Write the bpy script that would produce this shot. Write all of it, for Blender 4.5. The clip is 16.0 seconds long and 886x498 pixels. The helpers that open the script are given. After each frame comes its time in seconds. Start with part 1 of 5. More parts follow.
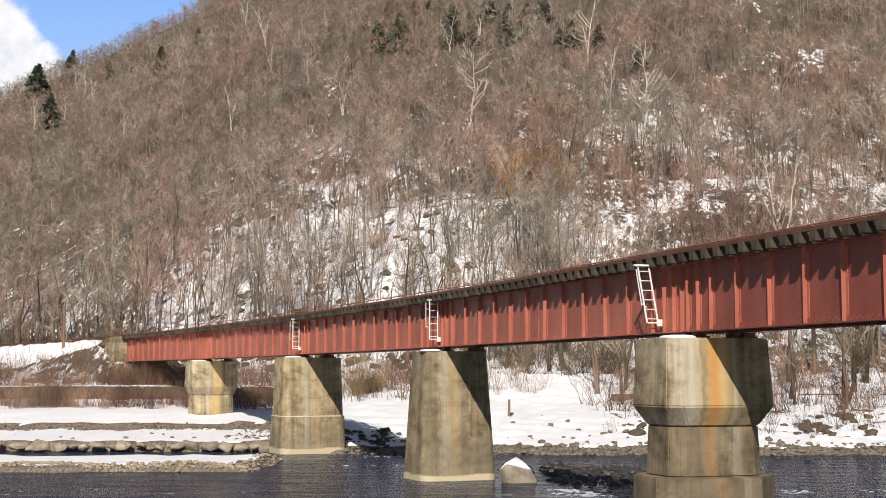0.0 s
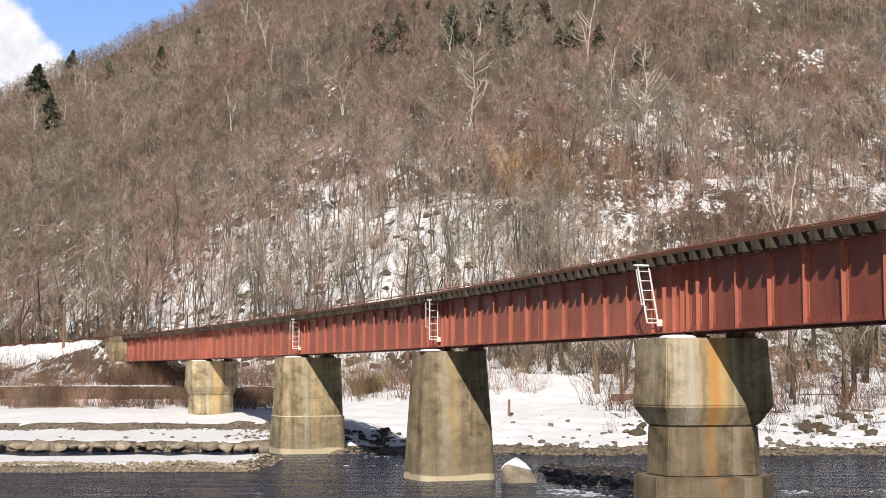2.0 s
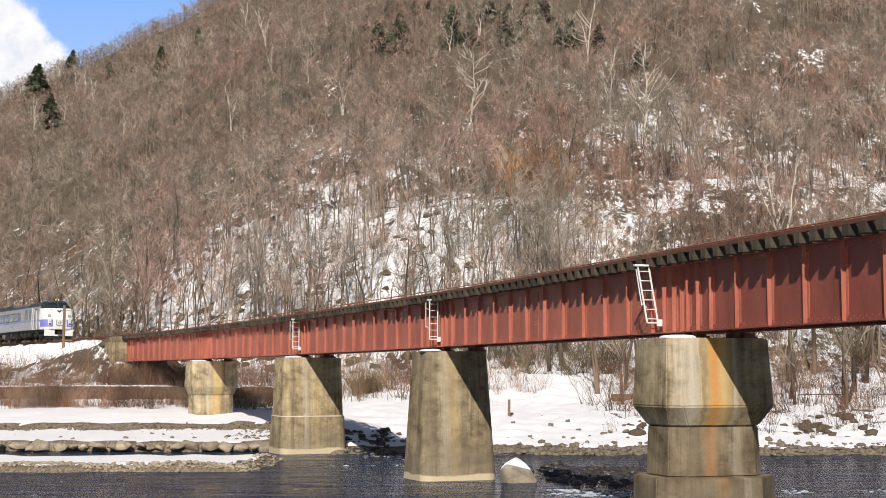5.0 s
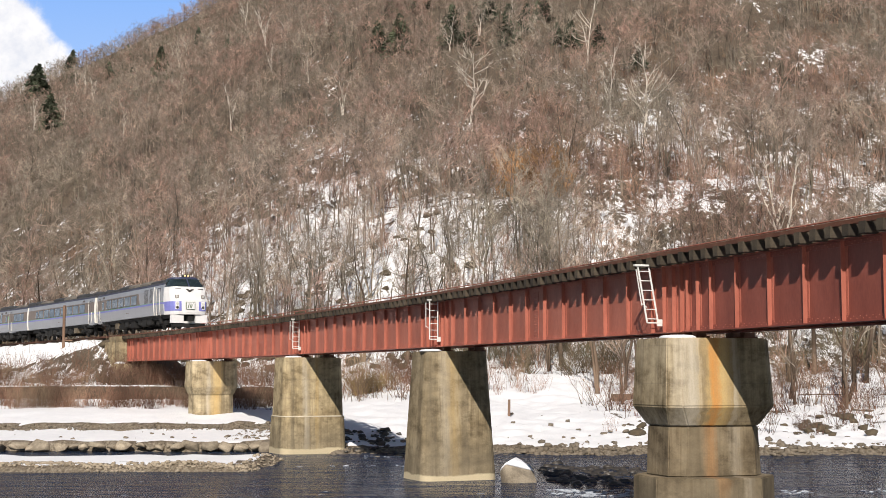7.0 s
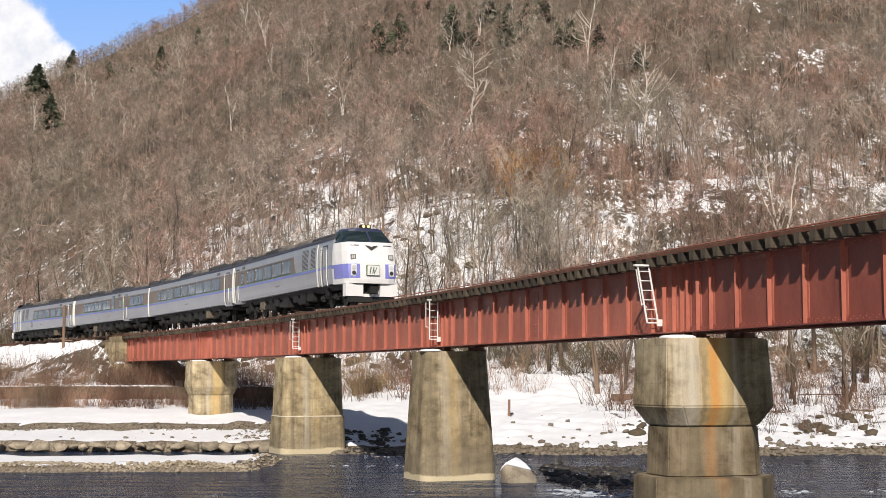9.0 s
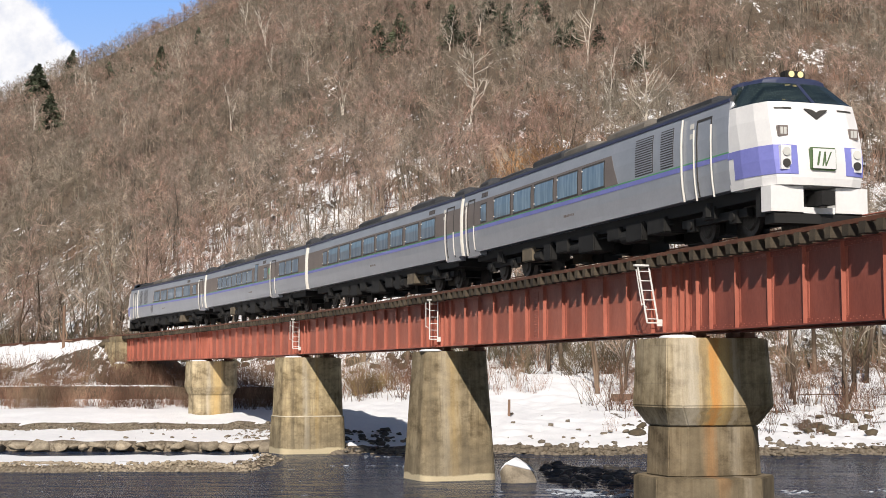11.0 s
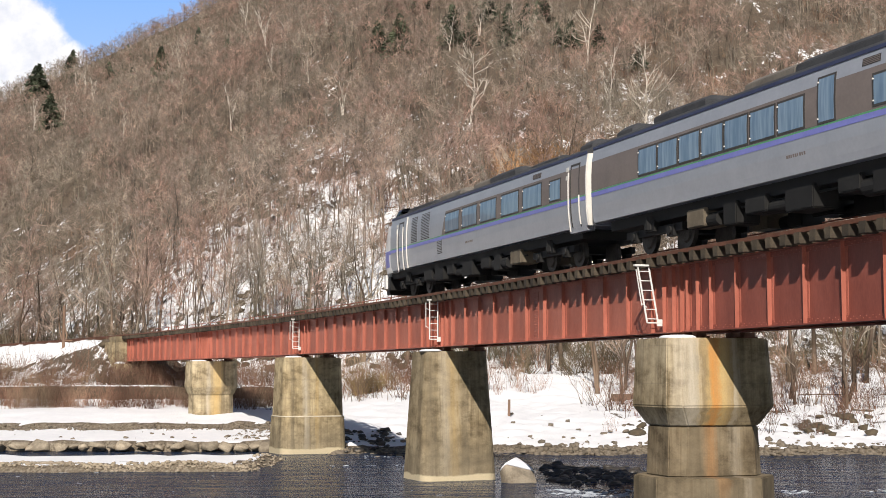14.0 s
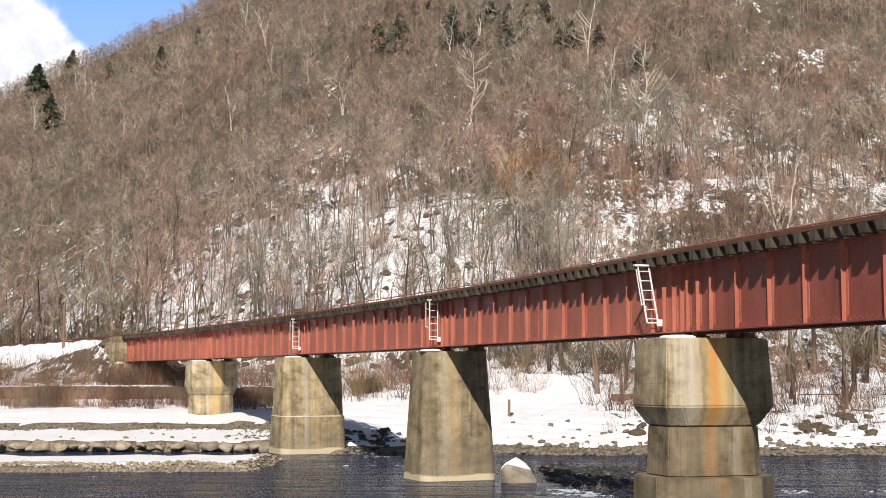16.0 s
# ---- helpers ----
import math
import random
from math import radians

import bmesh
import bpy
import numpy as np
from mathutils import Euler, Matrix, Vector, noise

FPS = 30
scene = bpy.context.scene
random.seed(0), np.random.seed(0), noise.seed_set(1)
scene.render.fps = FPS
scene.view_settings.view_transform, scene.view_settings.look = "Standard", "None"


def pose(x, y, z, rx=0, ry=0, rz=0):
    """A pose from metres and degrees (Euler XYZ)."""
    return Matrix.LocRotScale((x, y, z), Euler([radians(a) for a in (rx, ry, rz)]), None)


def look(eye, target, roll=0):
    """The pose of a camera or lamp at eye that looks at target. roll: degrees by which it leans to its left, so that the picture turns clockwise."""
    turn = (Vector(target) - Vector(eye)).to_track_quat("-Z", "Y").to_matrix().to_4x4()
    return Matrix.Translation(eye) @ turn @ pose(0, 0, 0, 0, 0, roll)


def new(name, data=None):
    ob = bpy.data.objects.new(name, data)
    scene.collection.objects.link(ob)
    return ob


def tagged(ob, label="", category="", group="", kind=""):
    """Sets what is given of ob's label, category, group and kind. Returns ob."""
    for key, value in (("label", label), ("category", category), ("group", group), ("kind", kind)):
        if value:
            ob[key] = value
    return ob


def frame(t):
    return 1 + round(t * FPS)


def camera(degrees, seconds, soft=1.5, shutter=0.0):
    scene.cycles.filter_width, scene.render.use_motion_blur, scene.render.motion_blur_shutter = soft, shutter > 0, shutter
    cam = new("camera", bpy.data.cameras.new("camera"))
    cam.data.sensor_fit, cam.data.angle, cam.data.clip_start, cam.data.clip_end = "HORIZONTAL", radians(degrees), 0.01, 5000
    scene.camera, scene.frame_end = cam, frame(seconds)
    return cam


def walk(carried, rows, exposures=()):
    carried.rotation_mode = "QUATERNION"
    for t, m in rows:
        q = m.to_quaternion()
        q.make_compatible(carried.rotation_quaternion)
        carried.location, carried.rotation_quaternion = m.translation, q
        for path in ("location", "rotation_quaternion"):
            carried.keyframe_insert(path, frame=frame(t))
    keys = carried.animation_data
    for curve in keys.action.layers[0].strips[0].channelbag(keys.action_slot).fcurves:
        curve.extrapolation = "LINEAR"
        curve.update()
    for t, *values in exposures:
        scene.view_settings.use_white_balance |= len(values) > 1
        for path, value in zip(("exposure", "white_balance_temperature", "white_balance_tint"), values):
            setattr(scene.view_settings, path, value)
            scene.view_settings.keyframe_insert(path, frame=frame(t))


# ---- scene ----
SECONDS = 16.0
EYE_Z = 3.95
cam = camera(34.5, SECONDS, soft=0.6)
CAM_POSE = pose(0, 0, EYE_Z, 90 + 5.09, 0, 0)
walk(cam, [(0.0, CAM_POSE), (SECONDS, CAM_POSE)], [(0.0, 0.11, 6720, 12), (12.0, 0.11, 6720, 12), (15.0, 0.2, 6720, 12), (SECONDS, 0.2, 6720, 12)])

# ---- world, sun, exposure ----
SUN_AZ, SUN_EL = -7.5, 36.0      # the sun stands behind the camera, a little to its left
world = bpy.data.worlds.new("sky")
scene.world = world
world.use_nodes = True
wn = world.node_tree.nodes
sky = wn.new("ShaderNodeTexSky")
sky.sky_type = 'NISHITA'
sky.sun_disc = False
sky.sun_elevation = radians(SUN_EL)
sky.sun_rotation = radians(180 + SUN_AZ)
sky.air_density, sky.dust_density, sky.ozone_density = 1.0, 0.6, 1.5
world.node_tree.links.new(sky.outputs[0], wn["Background"].inputs[0])
wn["Background"].inputs[1].default_value = 0.047
sun_data = bpy.data.lights.new("sun", 'SUN')
sun_data.energy, sun_data.angle, sun_data.color = 4.6, radians(0.53), (1.0, 0.94, 0.85)
sun = new("sun", sun_data)
ce, se = math.cos(radians(SUN_EL)), math.sin(radians(SUN_EL))
sun.matrix_world = look((60 * math.sin(radians(SUN_AZ)) * ce, -60 * math.cos(radians(SUN_AZ)) * ce, 60 * se), (0, 0, 0))


# ---- materials ----
def mat_base(name, rough=0.8, metal=0.0, spec=0.5):
    m = bpy.data.materials.new(name)
    m.use_nodes = True
    nt = m.node_tree
    b = nt.nodes["Principled BSDF"]
    b.inputs["Roughness"].default_value = rough
    b.inputs["Metallic"].default_value = metal
    b.inputs["Specular IOR Level"].default_value = spec
    return m, nt, b


def node(nt, kind, **values):
    n = nt.nodes.new(kind)
    for k, v in values.items():
        n.inputs[k.replace("_", " ")].default_value = v
    return n


def coords(nt, space="Object", scale=(1, 1, 1)):
    tc = nt.nodes.new("ShaderNodeTexCoord")
    mp = nt.nodes.new("ShaderNodeMapping")
    mp.inputs["Scale"].default_value = scale
    nt.links.new(tc.outputs[space], mp.inputs["Vector"])
    return mp.outputs[0]


def world_coords(nt, scale=(1, 1, 1)):
    g = nt.nodes.new("ShaderNodeNewGeometry")
    mp = nt.nodes.new("ShaderNodeMapping")
    mp.inputs["Scale"].default_value = scale
    nt.links.new(g.outputs["Position"], mp.inputs["Vector"])
    return mp.outputs[0]


def noise_of(nt, vec, scale, detail=4.0, rough=0.55):
    n = node(nt, "ShaderNodeTexNoise", Scale=scale, Detail=detail, Roughness=rough)
    nt.links.new(vec, n.inputs["Vector"])
    return n.outputs["Fac"]


def ramp(nt, fac, stops):
    r = nt.nodes.new("ShaderNodeValToRGB")
    while len(r.color_ramp.elements) < len(stops):
        r.color_ramp.elements.new(0.5)
    for e, (p, c) in zip(r.color_ramp.elements, stops):
        e.position = p
        e.color = (*c, 1) if len(c) == 3 else c
    nt.links.new(fac, r.inputs[0])
    return r.outputs[0]


def mix(nt, fac, a, b, mode='MIX'):
    m = nt.nodes.new("ShaderNodeMix")
    m.data_type, m.blend_type = 'RGBA', mode
    for sock, val in ((m.inputs[0], fac), (m.inputs[6], a), (m.inputs[7], b)):
        if isinstance(val, (int, float)):
            sock.default_value = val
        elif isinstance(val, tuple):
            sock.default_value = (*val, 1)
        else:
            nt.links.new(val, sock)
    return m.outputs[2]


def bump(nt, b, height, strength=0.3, dist=0.02):
    n = node(nt, "ShaderNodeBump", Strength=strength, Distance=dist)
    nt.links.new(height, n.inputs["Height"])
    nt.links.new(n.outputs[0], b.inputs["Normal"])


def speckled(name, c1, c2, scale=3.0, rough=0.8, metal=0.0, fine=40.0, relief=0.2, dist=0.01, stretch=(1, 1, 1), space="Object", vary=0.0, spec=0.5):
    """Two-scale colour variation between c1 and c2 with fine relief."""
    m, nt, b = mat_base(name, rough, metal, spec)
    v = coords(nt, space, stretch)
    big = noise_of(nt, v, scale, 5, 0.6)
    small = noise_of(nt, v, fine, 3, 0.6)
    both = nt.nodes.new("ShaderNodeMath")
    both.operation = 'MULTIPLY_ADD'
    nt.links.new(small, both.inputs[0])
    both.inputs[1].default_value = 0.45
    nt.links.new(big, both.inputs[2])
    col = ramp(nt, both.outputs[0], [(0.45, c1), (0.95, c2)])
    if vary:
        oi = nt.nodes.new("ShaderNodeObjectInfo")
        hv = nt.nodes.new("ShaderNodeHueSaturation")
        mr = node(nt, "ShaderNodeMapRange", To_Min=1 - vary, To_Max=1 + vary)
        nt.links.new(oi.outputs["Random"], mr.inputs[0])
        nt.links.new(mr.outputs[0], hv.inputs["Value"])
        nt.links.new(col, hv.inputs["Color"])
        col = hv.outputs[0]
    nt.links.new(col, b.inputs["Base Color"])
    bump(nt, b, small, relief, dist)
    return m


# ---- mesh helpers ----
class Build:
    """Collects vertices and faces of one mesh."""

    def __init__(self):
        self.v, self.f = [], []

    def add(self, vs, fs):
        n = len(self.v)
        self.v += [tuple(p) for p in vs]
        self.f += [tuple(i + n for i in f) for f in fs]
        return self

    def box(self, x0, x1, y0, y1, z0, z1):
        vs = [(x, y, z) for z in (z0, z1) for x, y in ((x0, y0), (x1, y0), (x1, y1), (x0, y1))]
        return self.add(vs, [(3, 2, 1, 0), (4, 5, 6, 7), (0, 1, 5, 4), (1, 2, 6, 5), (2, 3, 7, 6), (3, 0, 4, 7)])

    def loft(self, rings, caps=True):
        n = len(rings[0])
        vs = [p for r in rings for p in r]
        fs = [(k * n + i, k * n + (i + 1) % n, (k + 1) * n + (i + 1) % n, (k + 1) * n + i) for k in range(len(rings) - 1) for i in range(n)]
        if caps:
            fs += [tuple(range(n))[::-1], tuple((len(rings) - 1) * n + i for i in range(n))]
        return self.add(vs, fs)

    def tube(self, p0, p1, r0, r1=None, n=8):
        p0, p1 = Vector(p0), Vector(p1)
        q = (p1 - p0).to_track_quat('Z', 'Y')
        r1 = r0 if r1 is None else r1
        rings = [[p + q @ Vector((r * math.cos(2 * math.pi * i / n), r * math.sin(2 * math.pi * i / n), 0)) for i in range(n)] for p, r in ((p0, r0), (p1, r1))]
        return self.loft(rings)

    def mesh(self, name, mat, smooth=False, bevel=0.0):
        me = bpy.data.meshes.new(name)
        me.from_pydata(self.v, [], self.f)
        if bevel:
            bm = bmesh.new()
            bm.from_mesh(me)
            edges = [e for e in bm.edges if len(e.link_faces) == 2 and e.calc_face_angle(0) > 0.5]
            bmesh.ops.bevel(bm, geom=edges, offset=bevel, segments=2, affect='EDGES', clamp_overlap=True)
            bm.to_mesh(me)
            bm.free()
        if smooth:
            me.shade_smooth()
        me.materials.append(mat)
        return me


def part(name, b, mat, parent=None, label="", smooth=False, bevel=0.0, at=None):
    ob = new(name, b.mesh(name, mat, smooth, bevel) if isinstance(b, Build) else b)
    if parent is not None:
        ob.parent = parent
    if at is not None:
        ob.matrix_basis = at
    if label:
        tagged(ob, label)
    return ob


def thing(name, m, label, category, group="", kind=""):
    ob = new(name)
    ob.empty_display_size = 0.2
    ob.matrix_basis = m
    return tagged(ob, label, category, group, kind)


def tri_mesh(name, v, f, mat):
    """A mesh from arrays of vertices and triangles."""
    me = bpy.data.meshes.new(name)
    v, f = np.asarray(v, np.float32), np.asarray(f, np.int32)
    me.vertices.add(len(v))
    me.vertices.foreach_set("co", v.ravel())
    me.loops.add(f.size)
    me.loops.foreach_set("vertex_index", f.ravel())
    me.polygons.add(len(f))
    me.polygons.foreach_set("loop_start", np.arange(0, f.size, 3, dtype=np.int32))
    me.update(calc_edges=True)
    me.materials.append(mat)
    return me


# ---- track line ----
# joints of the girder face, from the near bank to the far one
FACE = [(6.1, 36.6), (-0.3, 55.6), (-7.57, 74.35), (-15.6, 92.9), (-24.62, 111.08)]
SPAN = 20.1


def step_from(p, deg, length):
    return (p[0] - math.sin(radians(deg)) * length, p[1] + math.cos(radians(deg)) * length)


NEAR = [FACE[0]]
for deg in (18.6, 18.0, 17.5, 17, 17, 17, 17, 17, 17, 17):
    NEAR.append(step_from(NEAR[-1], deg, -SPAN))
FAR = [FACE[-1]]
for deg in (29.9, 31.4, 32.9, 34.4, 35.9, 37.4, 38.9, 40.4, 41.9, 43.4, 44.9, 46.4):
    FAR.append(step_from(FAR[-1], deg, SPAN))
LINE_FACE = NEAR[:0:-1] + FACE + FAR[1:]
N_NEAR = len(NEAR) - 1           # index of the joint over the tallest near pier
GAUGE_IN = 0.86                  # girder face to the centre of the track


def centre_line():
    pts = np.array(LINE_FACE)
    d = np.gradient(pts, axis=0)
    d /= np.linalg.norm(d, axis=1)[:, None]
    right = np.stack([d[:, 1], -d[:, 0]], 1)
    return pts + right * GAUGE_IN


CENTRE = centre_line()
# fine polyline through the knots (Catmull-Rom)
FINE = []
for i in range(1, len(CENTRE) - 2):
    p0, p1, p2, p3 = CENTRE[i - 1:i + 3]
    for u in np.arange(0, 1, 0.05):
        FINE.append(0.5 * ((2 * p1) + (p2 - p0) * u + (2 * p0 - 5 * p1 + 4 * p2 - p3) * u * u + (3 * p1 - p0 - 3 * p2 + p3) * u ** 3))
FINE = np.array(FINE)
FINE_S = np.concatenate([[0], np.cumsum(np.linalg.norm(np.diff(FINE, axis=0), axis=1))])


def on_track(s):
    """Point of the track's centre, s metres along it from the near end to the far end."""
    return np.array([np.interp(s, FINE_S, FINE[:, 0]), np.interp(s, FINE_S, FINE[:, 1])])


def s_near(p):
    return float(FINE_S[np.argmin(((FINE - np.array(p)) ** 2).sum(1))])


RAIL_Z = 7.25
GIRDER_BOTTOM, GIRDER_TOP = 5.07, 6.83


# ---- ground ----
def wave(x, y, size, seed):
    """Smooth uneven field between about -1 and 1."""
    r = np.random.RandomState(seed)
    out = 0
    for k in range(6):
        ang, f, ph = r.uniform(0, 6.28), r.uniform(0.6, 1.7) * 6.28 / size, r.uniform(0, 6.28)
        out = out + np.sin((x * math.cos(ang) + y * math.sin(ang)) * f + ph)
    return out / 3.0


def smooth01(x, a, b):
    u = np.clip((x - a) / (b - a), 0, 1)
    return u * u * (3 - 2 * u)


LEFT_BANK = ((-3000, 2.4), (14, 2.3), (20, 1.2), (26, -1.0), (55, -0.7), (59.3, -0.25), (60.2, 0.1), (60.9, 0.3), (66.0, 0.36), (68.6, 0.05), (70.0, -0.3), (75.5, -0.3), (76.4, 0.5), (80, 0.6), (86.8, 0.72), (87.6, 1.08), (93, 1.55), (101, 1.8), (103.1, 2.0), (103.5, 3.1), (108, 3.4), (114, 4.2), (120, 4.4))
RIGHT_BANK = ((-3000, 2.4), (14, 2.3), (20, 1.2), (26, -1.0), (50, -0.8), (68, -0.5), (72, -0.12), (74.5, 0.42), (85, 1.3), (97, 2.1), (101, 2.6), (110, 4.1), (120, 4.4))


def ground(x, y):
    x, y = np.asarray(x, float), np.asarray(y, float)
    a = np.clip(x / np.maximum(y, 60), -0.5, 0.5)
    wob = 1.2 * wave(x, y, 23, 5) + 0.5 * wave(x, y, 7, 6)
    yw = y + np.where((y > 40) & (y < 101), wob * 0.45, 0)
    left = np.interp(yw, *zip(*LEFT_BANK))
    right = np.interp(yw + np.where((y > 68) & (y < 110), wob, 0), *zip(*RIGHT_BANK))
    w = np.where(y < 74.5, smooth01(x + 0.3 * wave(x, y, 5, 8), -8.3, -6.6), smooth01(x + 0.6 * wave(x, y, 9, 8), -9.5, -5.5))
    bank = left * (1 - w) + right * w
    foot = np.interp(a, (-0.5, -0.31, -0.2, -0.12, 0, 0.5), (230, 166, 132, 118, 111, 111))
    slope = np.interp(a, (-0.5, -0.31, -0.16, -0.05, 0.05, 0.5), (0.247, 0.265, 0.327, 0.42, 0.46, 0.5))
    ridge = np.interp(a, (-0.5, -0.31, -0.16, 0.5), (560, 600, 660, 760))
    up = np.clip(y - foot, 0, None)
    rise = slope * np.minimum(up, ridge - foot) * np.minimum(1, 0.45 + up / 60) - 0.22 * np.clip(y - ridge, 0, 400)
    rough = np.minimum(up / 30, 1) * (1.6 * wave(x, y, 46, 1) + 0.7 * wave(x, y, 17, 2)) + np.minimum(up / 120, 1) * 4.0 * wave(x, y, 140, 3)
    z = bank + np.where(y > 40, rise + rough, 0) + 0.05 * wave(x, y, 3.1, 4)
    z = z + np.where((y > 76) & (y < 112), (0.1 * wave(x, y, 2.4, 51) + 0.07 * wave(x, y, 1.3, 52)) * smooth01(x, -7, -4.5) + 0.03 * wave(x, y, 3.0, 53), 0)
    # railway embankment past both ends of the bridge
    flat = np.stack([x.ravel(), y.ravel()], 1)
    best = np.full(len(flat), 1e9)
    near = np.where((flat[:, 0] > -190) & (flat[:, 0] < 90) & (flat[:, 1] > -170) & (flat[:, 1] < 330))[0]
    line = FINE[(FINE_S > s_near(CENTRE[N_NEAR + 4]) + 5.2)]
    line2 = FINE[(FINE_S < s_near(CENTRE[N_NEAR - 2]))]
    for seg in (line[::4], line2[::4]):
        for p in seg:
            best[near] = np.minimum(best[near], (flat[near, 0] - p[0]) ** 2 + (flat[near, 1] - p[1]) ** 2)
    dist = np.sqrt(best).reshape(x.shape)
    bed = RAIL_Z - 0.42 - np.clip(dist - 2.3, 0, None) * 0.62 + 0.1 * wave(x, y, 4, 9)
    # the cutting behind the far track
    z = np.where(dist < 6, np.minimum(z, RAIL_Z - 0.45 + np.clip(dist - 3, 0, None) * 1.2), z)
    return np.maximum(z, bed)


def track_gap(x, y):
    """Distance from the railway past the far end of the bridge."""
    line = FINE[(FINE_S > s_near(CENTRE[N_NEAR + 4]) + 1.0)][::4]
    best = np.full(len(x), 1e9)
    for p in line:
        best = np.minimum(best, (x - p[0]) ** 2 + (y - p[1]) ** 2)
    return np.sqrt(best)


def ground_at(x, y):
    return float(ground(np.array([x]), np.array([y]))[0])


def ground_material():
    m, nt, b = mat_base("snowy_ground", 0.85, 0, 0.3)
    v = world_coords(nt, (1, 0.45, 0.6))

    def attr(name):
        n = nt.nodes.new("ShaderNodeAttribute")
        n.attribute_name = name
        return n.outputs["Fac"]

    fine, mid, big = noise_of(nt, v, 2.2, 6, 0.65), noise_of(nt, v, 0.5, 5, 0.6), noise_of(nt, v, 9.0, 4, 0.6)
    snow = ramp(nt, fine, [(0.2, (0.78, 0.8, 0.84)), (0.7, (0.87, 0.88, 0.91))])
    litter = ramp(nt, big, [(0.3, (0.05, 0.038, 0.028)), (0.5, (0.11, 0.085, 0.062)), (0.75, (0.2, 0.155, 0.115))])
    stone = ramp(nt, big, [(0.3, (0.07, 0.055, 0.04)), (0.5, (0.2, 0.165, 0.12)), (0.7, (0.34, 0.3, 0.24))])
    base = mix(nt, attr("stone"), litter, stone)
    add = nt.nodes.new("ShaderNodeMath")
    add.operation = 'MULTIPLY_ADD'
    nt.links.new(fine, add.inputs[0])
    add.inputs[1].default_value = 0.9
    nt.links.new(mid, add.inputs[2])
    lo = nt.nodes.new("ShaderNodeMath")
    lo.operation = 'MULTIPLY_ADD'
    nt.links.new(attr("snow"), lo.inputs[0])
    lo.inputs[1].default_value = 1.5
    nt.links.new(add.outputs[0], lo.inputs[2])
    mr = node(nt, "ShaderNodeMapRange", From_Min=1.6, From_Max=1.68)
    nt.links.new(lo.outputs[0], mr.inputs[0])
    nt.links.new(mix(nt, mr.outputs[0], base, snow), b.inputs["Base Color"])
    bump(nt, b, big, 0.5, 0.08)
    return m


def spaced(*runs):
    out = []
    for a, b, d in runs:
        out += list(np.arange(a, b, d))
    return np.array(out)


def build_ground():
    ys = spaced((-3000, -200, 700), (-200, -40, 40), (-40, 44, 4), (44, 56, 1.5), (56, 126, 0.5), (126, 200, 1.6), (200, 360, 4), (360, 900, 12), (900, 3600, 450))
    xs = spaced((-3000, -400, 400), (-400, -120, 14), (-120, -60, 3), (-60, 52, 0.6), (52, 120, 4), (120, 400, 14), (400, 3400, 500))
    X, Y = np.meshgrid(xs, ys)
    Z = ground(X, Y)
    v = np.stack([X, Y, Z], 2).reshape(-1, 3)
    ny, nx = X.shape
    i = (np.arange(ny - 1)[:, None] * nx + np.arange(nx - 1)[None]).ravel()
    f = np.concatenate([np.stack([i, i + 1, i + nx + 1], 1), np.stack([i, i + nx + 1, i + nx], 1)])
    me = tri_mesh("ground", v, f, ground_material())
    me.shade_smooth()
    x, y, z = v.T
    a = x / np.maximum(y, 60)
    e = (z - EYE_Z) / np.maximum(y, 60)
    hill_l = np.interp(e, (0, 0.05, 0.1, 0.14), (0.43, 0.42, 0.33, 0.14))
    hill_c = np.interp(e, (0, 0.08, 0.13, 0.17, 0.24), (0.6, 0.55, 0.47, 0.38, 0.24))
    hill_r = np.interp(e, (0, 0.1, 0.18, 0.25), (0.48, 0.46, 0.42, 0.3))
    wl, wr = smooth01(a, -0.14, -0.24), smooth01(a, 0.06, 0.16)
    hill_c = hill_c - 0.09 * smooth01(a, -0.075, -0.125) * smooth01(e, 0.085, 0.12)
    hill = hill_l * wl + hill_r * wr + hill_c * (1 - wl - wr) + 0.06 * wave(x, y, 30, 21)
    bank = np.full(len(x), 0.72)
    bank = np.where((x > 9) & (y > 84) & (y < 104), 0.62 + 0.08 * wave(x, y, 6, 33), bank)
    bank = np.where((x > 12.5) & (y > 79) & (y < 96), 0.58 + 0.14 * wave(x, y, 3.5, 34), bank)
    gy, gx = np.gradient(Z, axis=0) / np.gradient(ys)[:, None], np.gradient(Z, axis=1) / np.gradient(xs)[None]
    steep = np.hypot(gx, gy).ravel()
    shore = smooth01(z + 0.05 * wave(x, y, 2.3, 31), np.where(x < -6.5, 0.27, 0.34), np.where(x < -6.5, 0.13, 0.2))
    left = x < -6.5
    stone = np.maximum(shore, np.where((steep > 0.28) & left & (y < 98), 1.0, 0))
    bank = bank - stone * 1.2 - np.where((y > 103.6) & (y < 112) & (x < -12), 0.18, 0)
    snow = np.where(y > 110, hill, bank)
    gap = track_gap(x, y)
    bed = (gap < 8.5) & (y > 108)
    snow = np.where(bed, np.where((z < 6.55 - 0.2 * np.clip(-27 - x, 0, 9)) | (z < 4.8), 0.42, 0.9), snow)
    snow = np.where((gap < 1.9) & (y > 108), 0.3, snow)
    for name, val in (("snow", snow), ("stone", np.clip(stone, 0, 1))):
        at = me.attributes.new(name, 'FLOAT', 'POINT')
        at.data.foreach_set("value", val.astype(np.float32))
    tagged(new("ground", me), "snow-covered river bank and wooded hillside with brown leaf litter", "ground", kind="structure")


build_ground()


